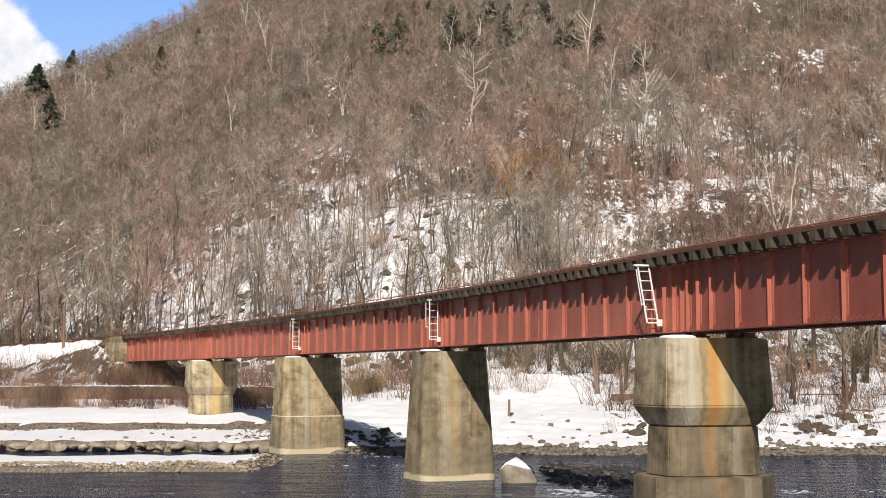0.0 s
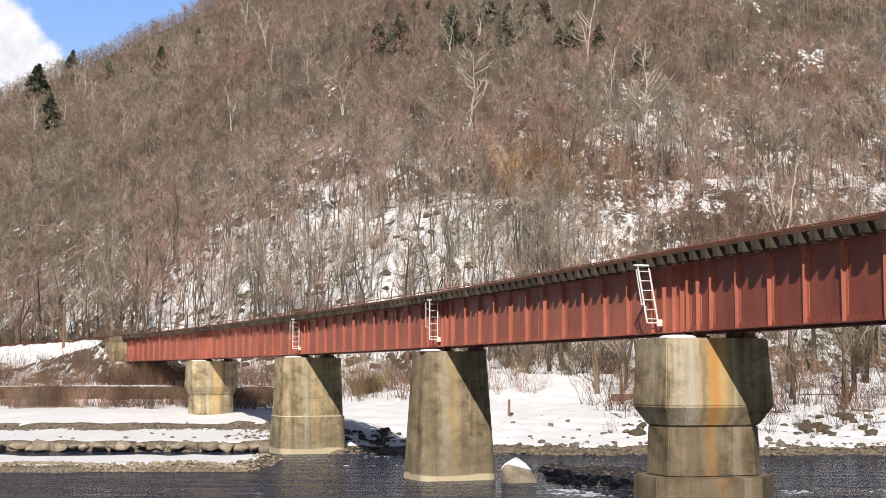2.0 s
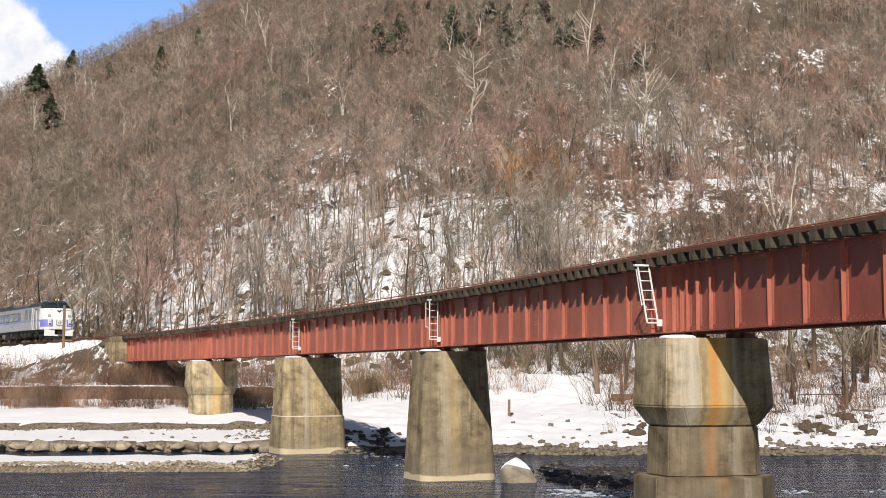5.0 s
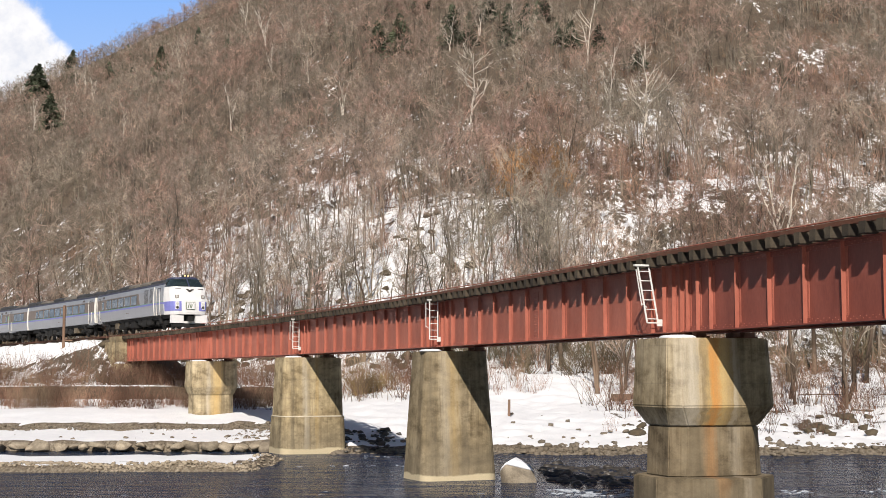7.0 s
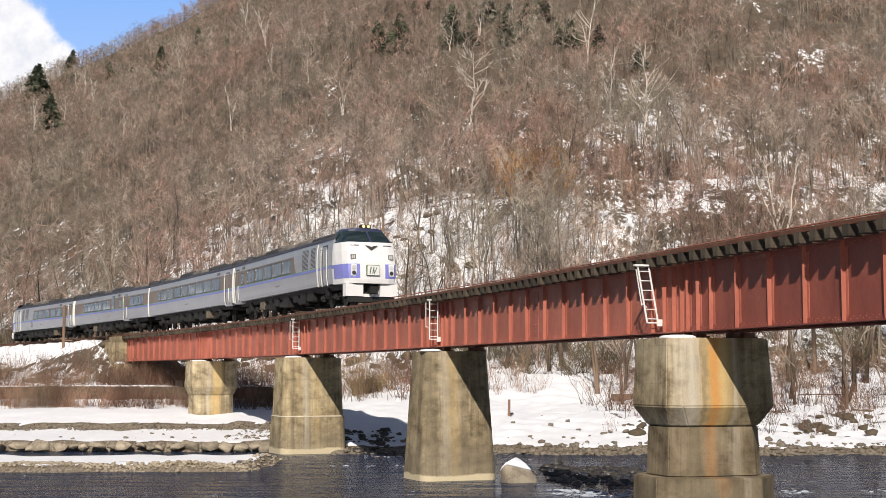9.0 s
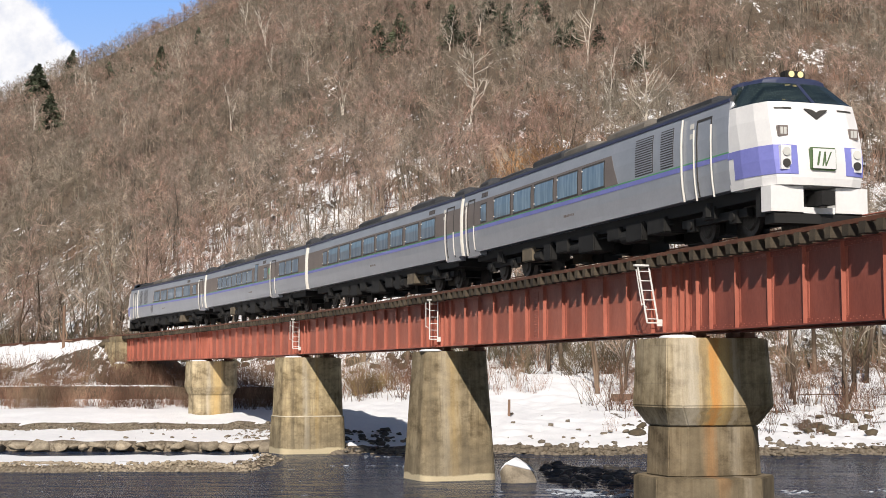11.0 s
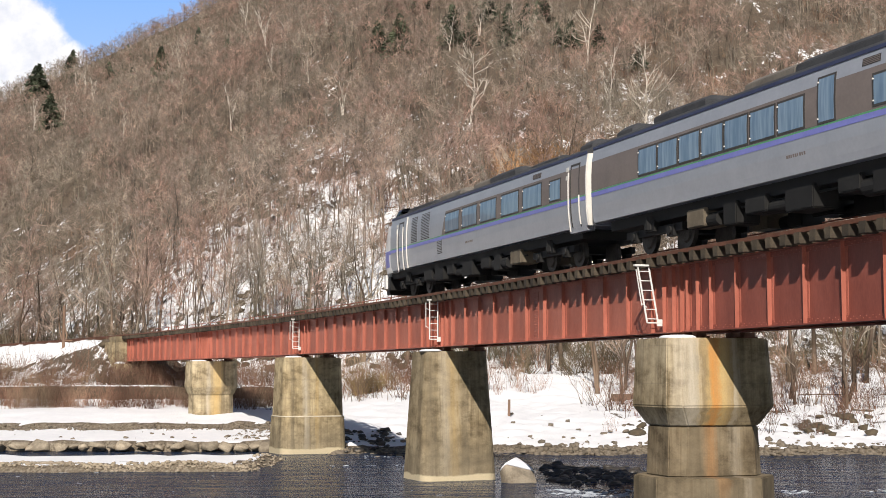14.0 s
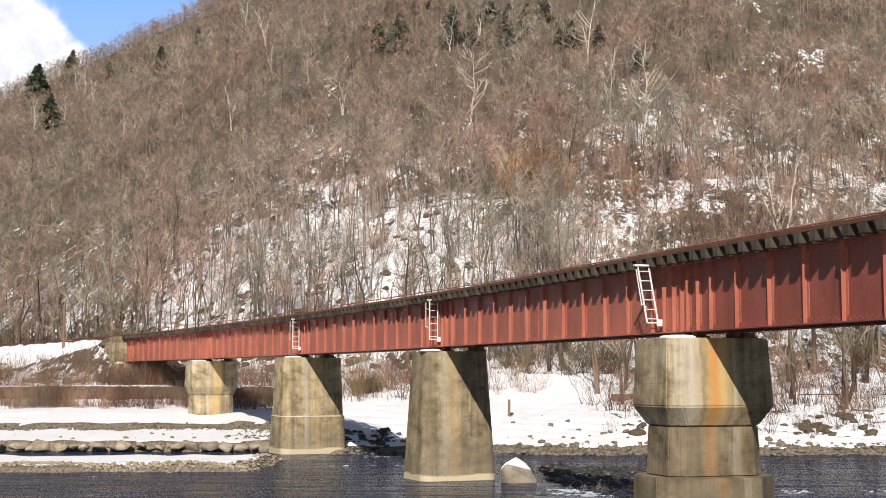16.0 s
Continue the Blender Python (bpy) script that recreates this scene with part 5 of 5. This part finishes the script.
def cab(t, f, lit):
    zs = [0.98, 1.15, 1.5, 2.0, 2.5, 2.92]
    part("cab_front", Build().loft([[(f * x, y, z) for x, y in plan_ring(z)] for z in zs]), SUNLIT_WHITE, t, "rounded cab front in body paint lightened for sunlight")
    part("windscreen", Build().loft([[(f * x, y, z) for x, y in plan_ring(z)] for z in (2.925, 3.0, 3.5)]), SHIELD, t, "dark wraparound windscreen")
    cap = [[(f * (x - 0.02), y * s, z) for x, y in plan_ring(3.5)] for z, s in ((3.502, 1.0), (3.58, 0.96), (3.64, 0.8))]
    part("cab_roof", Build().loft(cap), NAVY, t, "navy cab roof")
    pil = Build()
    for u in (-1.62, -0.04, 1.5):
        nose_patch(pil, f, u, u + 0.09, 2.93, 3.48, 0.012)
    part("pillar", pil, NAVY, t)
    for u0, u1 in ((-2.5, -0.62), (0.62, 2.5)):
        p = part("light_panel", nose_patch(Build(), f, u0, u1, 1.22, 1.885), PURPLE, t, "purple panel round the lamps")
        e0, e1 = ((-3.05, -2.5) if u0 < 0 else (2.5, 3.05))
        part("nose_stripe", nose_patch(Build(), f, e0, e1, 1.72, 1.885), PURPLE, p)
        um = -0.92 if u0 < 0 else 0.92
        y = um
        x = float(np.interp(1.9, (1.3, 2.0), (10.42, 10.33))) - 0.03
        part("lamp_housing", Build().box(min(f * (x - 0.1), f * (x + 0.06)), max(f * (x - 0.1), f * (x + 0.06)), y - 0.13, y + 0.13, 1.32, 1.86), SUNLIT_WHITE, p)
        part("headlamp", Build().tube((f * (x + 0.05), y, 1.72), (f * (x + 0.09), y, 1.72), 0.1, n=14), LENS, p)
        part("tail_lamp", Build().tube((f * (x + 0.05), y, 1.46), (f * (x + 0.09), y, 1.46), 0.095, n=14), RUBBER, p)
    for y in (-0.92, 0.92):
        xa, xb = sorted((f * 10.275, f * 10.17))
        w = part("marker_window", Build().box(xa, xb, y - 0.12, y + 0.12, 2.09, 2.33), TAUPE, t, "small square marker lamp window")
        xa, xb = sorted((f * 10.282, f * 10.2))
        part("marker_glass", Build().box(xa, xb, y - 0.08, y - 0.01, 2.13, 2.29).box(xa, xb, y + 0.01, y + 0.08, 2.13, 2.29), LENS, w)
    for u in (-1.02, 0.6):
        part("vent_slot", nose_patch(Build(), f, u, u + 0.42, 2.74, 2.785, 0.008, 2), RUBBER, t)
    em = Build()
    for s in (-1, 1):
        em.loft([[(f * x, s * 0.0, 2.5), (f * x, s * 0.3, 2.76), (f * x, s * 0.1, 2.74), (f * x, 0, 2.68)] for x in (10.05, 10.19)])
    part("emblem", em, RUBBER, t, "dark winged emblem")
    hb = part("headmark", Build().box(min(f * 10.28, f * 10.47), max(f * 10.28, f * 10.47), -0.33, 0.33, 1.32, 1.84), MARK, t, "white illuminated train headmark with green mark", bevel=0.03)
    part("headmark_face", Build().box(min(f * 10.4, f * 10.476), max(f * 10.4, f * 10.476), -0.295, 0.295, 1.355, 1.805), SUNLIT_WHITE, hb)
    g = Build()
    xs = sorted((f * 10.47, f * 10.484))
    for y0, y1, tilt in ((-0.2, -0.15, 0.06), (-0.06, -0.02, 0.06), (0.02, 0.05, 0.14), (0.02, 0.05, -0.02)):
        a, b = sorted((f * y0, f * y1))
        g.loft([[(xs[0], a, 1.42), (xs[1], a, 1.42), (xs[1], b, 1.42), (xs[0], b, 1.42)], [(xs[0], a + f * tilt, 1.74), (xs[1], a + f * tilt, 1.74), (xs[1], b + f * tilt, 1.74), (xs[0], b + f * tilt, 1.74)]])
    part("headmark_sign", g, MARK, hb)
    # skirt, coupler and step
    sk = Build()
    for y0, y1 in ((-1.3, -0.42), (0.42, 1.3)):
        sk.loft([[(f * 10.25, y0 * (0.97 if abs(y0) > 1 else 1), z), (f * 10.25, y1 * (0.97 if abs(y1) > 1 else 1), z), (f * 9.9, y1, z), (f * 9.9, y0, z)] for z in (0.38, 0.96)])
    sk.box(min(f * 10.2, f * 9.9), max(f * 10.2, f * 9.9), -0.42, 0.42, 0.36, 0.5)
    part("skirt", sk, SUNLIT_WHITE, t, "white front skirt")
    part("coupler", Build().box(min(f * 9.6, f * 10.45), max(f * 9.6, f * 10.45), -0.13, 0.13, 0.55, 0.8).box(min(f * 10.3, f * 10.6), max(f * 10.3, f * 10.6), -0.17, 0.17, 0.52, 0.84), UNDER, t)
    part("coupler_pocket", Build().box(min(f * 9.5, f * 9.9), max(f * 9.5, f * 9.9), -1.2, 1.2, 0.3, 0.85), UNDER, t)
    part("snow_plough", Build().loft([[(f * 10.2, -1.15, z), (f * 10.3, 0, z), (f * 10.2, 1.15, z), (f * 9.8, 1.15, z), (f * 9.8, -1.15, z)] for z in (0.12, 0.34)]), UNDER, t)
    lp = part("roof_lamp", Build().box(min(f * 9.1, f * 9.38), max(f * 9.1, f * 9.38), -0.26, 0.26, 3.62, 3.82), EQUIP, t, "twin roof headlamp in a grey housing", bevel=0.03)
    for y in (-0.12, 0.12):
        part("roof_lamp_glass", Build().tube((f * 9.37, y, 3.73), (f * 9.4, y, 3.73), 0.075, n=12), HEADLAMP if lit else LENS, lp)


def build_car(f, label, windows, band, doors, louvres, narrow, roof_bits, boxes, lit=False, band_slant=0.0, vents=(), number_at=-0.1, drain=None, tall=(), oval=None):
    """f: 1 cab in front, -1 cab behind, 0 no cab."""
    t = thing("railcar", pose(0, 0, RAIL_Z), label, "railcar", "train cars")
    x0, x1 = (-10.15, 10.55) if f == 0 else ((-10.15, 8.75) if f == 1 else (-8.75, 10.55))
    sec = [(-y, z) for z, y in SIDE] + [(y, z) for z, y in SIDE[::-1]]
    part("body", Build().loft([[(x, y, z) for y, z in sec] for x in (x0, x1)]), SILVER, t, "pale grey steel car body")
    roof = [(1.372, 3.122), (1.36, 3.21), (1.16, 3.34), (0.6, 3.44), (0, 3.48), (-0.6, 3.44), (-1.16, 3.34), (-1.36, 3.21), (-1.372, 3.122)]
    xr0, xr1 = (-10.13, 8.72) if f == 1 else ((-8.72, 10.53) if f == -1 else (-10.13, 10.53))
    part("roof", Build().loft([[(x, y, z) for y, z in roof[::-1]] for x in (xr0, xr1)]), ROOF, t, "sooty dark roof")
    for side in (-1, 1):
        gut = Build()
        gut.loft([[(x, side * 1.366, 3.12), (x, side * 1.395, 3.12), (x, side * 1.395, 3.2), (x, side * 1.366, 3.2)] for x in (xr0, xr1)])
        part("gutter", gut, NAVY, t, "navy blue gutter line")
        part("window_band", skin(Build(), side, band[0], band[1], 1.93, 2.78, 0.006, slant=max(band_slant, 0.0), slant0=max(-band_slant, 0.0)), TAUPE, t, "taupe band round the windows")
        part("green_line", skin(Build(), side, x0, x1, 1.89, 1.925, 0.007), GREEN, t)
        part("stripe", skin(Build(), side, x0, x1, 1.765, 1.886, 0.007), PURPLE, t, "purple waistline stripe")
        for a, b in windows:
            window(t, side, a, b)
        for a, b in narrow:
            window(t, side, a, b, 2.02, 2.6)
        for a, b in tall:
            window(t, side, a, b, 1.98, 2.9)
        for a, b in vents:
            v = part("side_vent", skin(Build(), side, a, b, 2.86, 3.02, 0.008), RUBBER, t, "small dark ventilation grille")
            g = Build()
            for k in range(4):
                skin(g, side, a + 0.03, b - 0.03, 2.88 + k * 0.035, 2.895 + k * 0.035, 0.014, 0.012)
            part("vent_slats", g, TAUPE, v)
        if oval is not None:
            o = Build().loft([[(oval + 0.12 * math.cos(k * 0.5236), side * yy, 2.37 + 0.19 * math.sin(k * 0.5236)) for k in range(12)] for yy in (1.44, 1.462)])
            part("oval_sticker", o, GREEN, t, "green oval sticker")
        if drain is not None:
            d = Build()
            zs = np.linspace(1.0, 3.05, 7)
            for z0, z1 in zip(zs[:-1], zs[1:]):
                d.tube((drain, side * (side_y(z0) + 0.045), z0), (drain, side * (side_y(z1) + 0.045), z1), 0.03, n=6)
            part("tall_handrail", d, CREAM, t, "tall cream handrail behind the cab door")
        for a, b in doors:
            door(t, side, a, b, f != 0 and a * f > 0)
            if not (f != 0 and a * f > 0):
                lo = Build().loft([[(x, side * 1.37, 1.032), (x, side * 1.34, 0.9), (x, side * 1.1, 0.9), (x, side * 1.1, 1.032)] for x in (a - 0.3, min(b + 0.35, 10.5))])
                part("step_well", lo, SILVER, t)
            for z in (2.5, 2.75):
                part("door_plate", skin(Build(), side, a - 0.38, a - 0.2, z, z + 0.13, 0.01), CREAM, t)
        for a, b, z0, z1 in louvres:
            louvre(t, side, a, b, z0, z1)
        num = Build()
        for k, wd in enumerate((0.07, 0.07, 0.05, 0.06, 0.06, 0.03, 0.06, 0.05, 0.06)):
            skin(num, side, number_at + k * 0.085, number_at + k * 0.085 + wd, 1.4, 1.47, 0.004)
        tagged(part("side_number", num, TAUPE, t), "small dark fleet number bars", kind="stuff")
    for xe in ([-10.15] if f == 1 else ([10.55] if f == -1 else [-10.15, 10.55])):
        s = 1 if xe > 0 else -1
        part("gangway", Build().box(min(xe, xe + s * 0.3), max(xe, xe + s * 0.3), -0.6, 0.6, 1.0, 3.15), RUBBER, t, "dark gangway bellows")
        for y in (-1, 1):
            sec2 = [(y * (side_y(z) - 0.01), z) for z in SZ]
            reach = 0.09 if s > 0 else 0.04
            edge = Build().loft([[(xe + s * 0.002, yy, z), (xe + s * reach * 0.55, yy - y * 0.03, z), (xe + s * reach, yy - y * 0.13, z), (xe + s * reach, yy - y * 0.2, z), (xe + s * 0.002, yy - y * 0.2, z)] for yy, z in sec2])
            part("end_panel", edge, CREAM, t, "cream car end edge")
    for a, b, h, w, kind in roof_bits:
        rings = [[(a, -w, 3.25), (b, -w, 3.25), (b, w, 3.25), (a, w, 3.25)], [(a, -w, 3.36 + h * 0.6), (b, -w, 3.36 + h * 0.6), (b, w, 3.36 + h * 0.6), (a, w, 3.36 + h * 0.6)], [(a + 0.15, -w * 0.75, 3.42 + h), (b - 0.15, -w * 0.75, 3.42 + h), (b - 0.15, w * 0.75, 3.42 + h), (a + 0.15, w * 0.75, 3.42 + h)]]
        part("roof_unit", Build().loft(rings), kind, t, bevel=0.02)
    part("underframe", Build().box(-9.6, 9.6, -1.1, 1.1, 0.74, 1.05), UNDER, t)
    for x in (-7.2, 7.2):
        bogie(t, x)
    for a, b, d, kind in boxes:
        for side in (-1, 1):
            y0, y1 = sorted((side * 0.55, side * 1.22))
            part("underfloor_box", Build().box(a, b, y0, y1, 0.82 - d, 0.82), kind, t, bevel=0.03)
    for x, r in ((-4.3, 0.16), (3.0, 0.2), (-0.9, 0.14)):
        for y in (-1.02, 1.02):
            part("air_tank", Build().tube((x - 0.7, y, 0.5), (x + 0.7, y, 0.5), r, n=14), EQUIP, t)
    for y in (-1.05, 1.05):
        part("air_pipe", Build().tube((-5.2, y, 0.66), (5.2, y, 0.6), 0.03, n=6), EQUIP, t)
    if f:
        cab(t, f, lit)
    return t


def flip(runs):
    return [tuple([-r[1], -r[0], *r[2:]]) for r in runs]


TAIL_W = [(-1.75, -0.31), (0.09, 1.53), (1.93, 3.4), (3.94, 5.4), (5.83, 7.29)]
TAIL_N = [(8.0, 8.75)]
TAIL_D = [(-7.55, -7.0), (9.55, 10.1)]
TAIL_L = [(-5.9, -5.2, 1.97, 2.95), (-4.69, -3.68, 1.97, 2.97), (-2.75, -2.21, 1.27, 1.78)]
LEAD_W = [(x, x + 1.45) for x in (-6.91, -5.1, -3.29, -1.45, 0.39)]
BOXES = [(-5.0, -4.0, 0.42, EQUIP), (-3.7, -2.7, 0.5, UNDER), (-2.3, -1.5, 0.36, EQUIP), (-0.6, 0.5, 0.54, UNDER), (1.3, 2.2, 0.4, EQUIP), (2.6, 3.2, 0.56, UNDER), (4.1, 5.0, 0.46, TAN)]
ROOF_A = [(-3.6, -1.2, 0.24, 1.05, ROOF_DUST_LIT), (-7.4, -4.4, 0.16, 1.1, ROOF), (0.2, 1.9, 0.24, 1.05, ROOF_DUST_LIT), (1.95, 4.3, 0.26, 1.1, ROOF), (5.4, 7.6, 0.16, 1.0, ROOF), (9.0, 9.9, 0.3, 0.9, ROOF)]
ROOF_B = [(-9.8, -8.9, 0.3, 0.9, ROOF), (-7.4, -5.6, 0.18, 1.0, ROOF_DUST_LIT), (-3.0, 0.2, 0.26, 1.06, ROOF), (0.25, 2.4, 0.24, 1.05, ROOF_DUST_LIT), (4.2, 7.0, 0.26, 1.08, ROOF), (8.6, 9.6, 0.3, 0.9, ROOF)]
CARS = [
    build_car(1, "diesel cab car with sunlit-white front, headmark and purple stripe", LEAD_W, (-10.14, 2.75), [(7.25, 7.9), (-9.6, -9.0)], [(3.82, 4.85, 1.97, 2.95), (5.29, 5.99, 1.97, 2.95)], [(-8.25, -7.75)], flip(ROOF_A), flip(BOXES), True, 0.45, [(-8.3, -7.7)], -1.05, 6.5),
    build_car(0, "grey diesel passenger car with wide curtained windows", [(x, x + 1.45) for x in (-6.46, -4.61, -2.79, -0.97, 0.87, 2.73, 4.6, 6.47)], (-10.14, 10.54), [(9.25, 9.9)], [], [(-7.41, -6.8)], ROOF_B, BOXES, vents=[(7.2, 7.85)]),
    build_car(0, "grey diesel passenger car with a door amidships", [(x, x + 0.98) for x in (-7.13, -6.01, -4.87, -3.73, -2.62, -1.47, -0.31)] + [(6.06, 7.05), (7.25, 8.23), (8.41, 9.4)], (-10.14, 10.54), [(4.58, 5.26)], [], [(3.17, 3.7)], flip(ROOF_B), flip(BOXES), vents=[(2.75, 3.35)], number_at=-0.05, tall=[(1.25, 1.8)], oval=4.13),
    build_car(-1, "grey diesel tail car with cab, louvres and purple stripe", TAIL_W, (-2.2, 10.54), TAIL_D, TAIL_L, TAIL_N, ROOF_A, BOXES, False, -0.4, [(6.55, 7.2)], 0.35, -6.4),
]


# ---- cloud ----
def build_cloud():
    m = bpy.data.materials.new("white_cloud")
    m.use_nodes = True
    nt = m.node_tree
    nt.nodes.remove(nt.nodes["Principled BSDF"])
    v = coords(nt, "Object", (1, 1, 1))
    n = noise_of(nt, v, 0.011, 9, 0.62)
    sep = nt.nodes.new("ShaderNodeSeparateXYZ")
    nt.links.new(v, sep.inputs[0])
    g = nt.nodes.new("ShaderNodeMath")
    g.operation = 'MULTIPLY_ADD'
    nt.links.new(sep.outputs[0], g.inputs[0])
    g.inputs[1].default_value = -0.0055
    nt.links.new(n, g.inputs[2])
    h = nt.nodes.new("ShaderNodeMath")
    h.operation = 'MULTIPLY_ADD'
    nt.links.new(sep.outputs[1], h.inputs[0])
    h.inputs[1].default_value = -0.004
    nt.links.new(g.outputs[0], h.inputs[2])
    mr = node(nt, "ShaderNodeMapRange", From_Min=0.4, From_Max=0.78)
    mr.interpolation_type = 'SMOOTHSTEP'
    nt.links.new(h.outputs[0], mr.inputs[0])
    em = nt.nodes.new("ShaderNodeEmission")
    shade = noise_of(nt, v, 0.012, 6, 0.6)
    nt.links.new(ramp(nt, shade, [(0.3, (0.7, 0.75, 0.85)), (0.6, (0.92, 0.94, 0.97))]), em.inputs[0])
    blue = nt.nodes.new("ShaderNodeEmission")
    gr = node(nt, "ShaderNodeMapRange", From_Min=-250.0, From_Max=250.0)
    nt.links.new(sep.outputs[1], gr.inputs[0])
    nt.links.new(ramp(nt, gr.outputs[0], [(0.0, (0.4, 0.6, 0.95)), (1.0, (0.2, 0.43, 0.93))]), blue.inputs[0])
    mx = nt.nodes.new("ShaderNodeMixShader")
    nt.links.new(mr.outputs[0], mx.inputs[0])
    nt.links.new(blue.outputs[0], mx.inputs[1])
    nt.links.new(em.outputs[0], mx.inputs[2])
    nt.links.new(mx.outputs[0], nt.nodes["Material Output"].inputs[0])
    b = Build().add([(-700, -450, 0), (900, -450, 0), (900, 500, 0), (-700, 500, 0)], [(0, 1, 2, 3)])
    ob = part("cloud_backdrop", b, m)
    ob.visible_shadow = False
    return tagged(ob, "white drifting cloud above the ridge", "cloud", kind="structure")


CLOUD = build_cloud()
CLOUD_AT = pose(-1128, 4000, 960, 90, 0, 0)


# ---- motion ----
S_FRONT, SPEED, SLOWING = 376.37, 18.5, 0.0229   # the leading end along the track at the start; the train slows a little
PITCH = 21.29
BOGIE = 7.2


def car_pose(s):
    """Pose of a car whose middle lies s metres along the track, on its two bogies."""
    a, b = on_track(s - BOGIE), on_track(s + BOGIE)
    c = (a + b) / 2
    return pose(c[0], c[1], RAIL_Z, 0, 0, math.degrees(math.atan2(a[1] - b[1], a[0] - b[0])))


def motions():
    times = np.arange(0, SECONDS + 0.01, 0.5)
    for k, car in enumerate(CARS):
        walk(car, [(float(t), car_pose(S_FRONT - SPEED * float(t) + SLOWING * float(t) ** 2 + 10.45 + PITCH * k)) for t in times])
    for ob in (river, foam):
        walk(ob, [(0.0, pose(0, 0, 0)), (SECONDS, pose(24.0, 0, 0))])
    walk(CLOUD, [(0.0, CLOUD_AT), (SECONDS, pose(87, 0, 0) @ CLOUD_AT)])


motions()
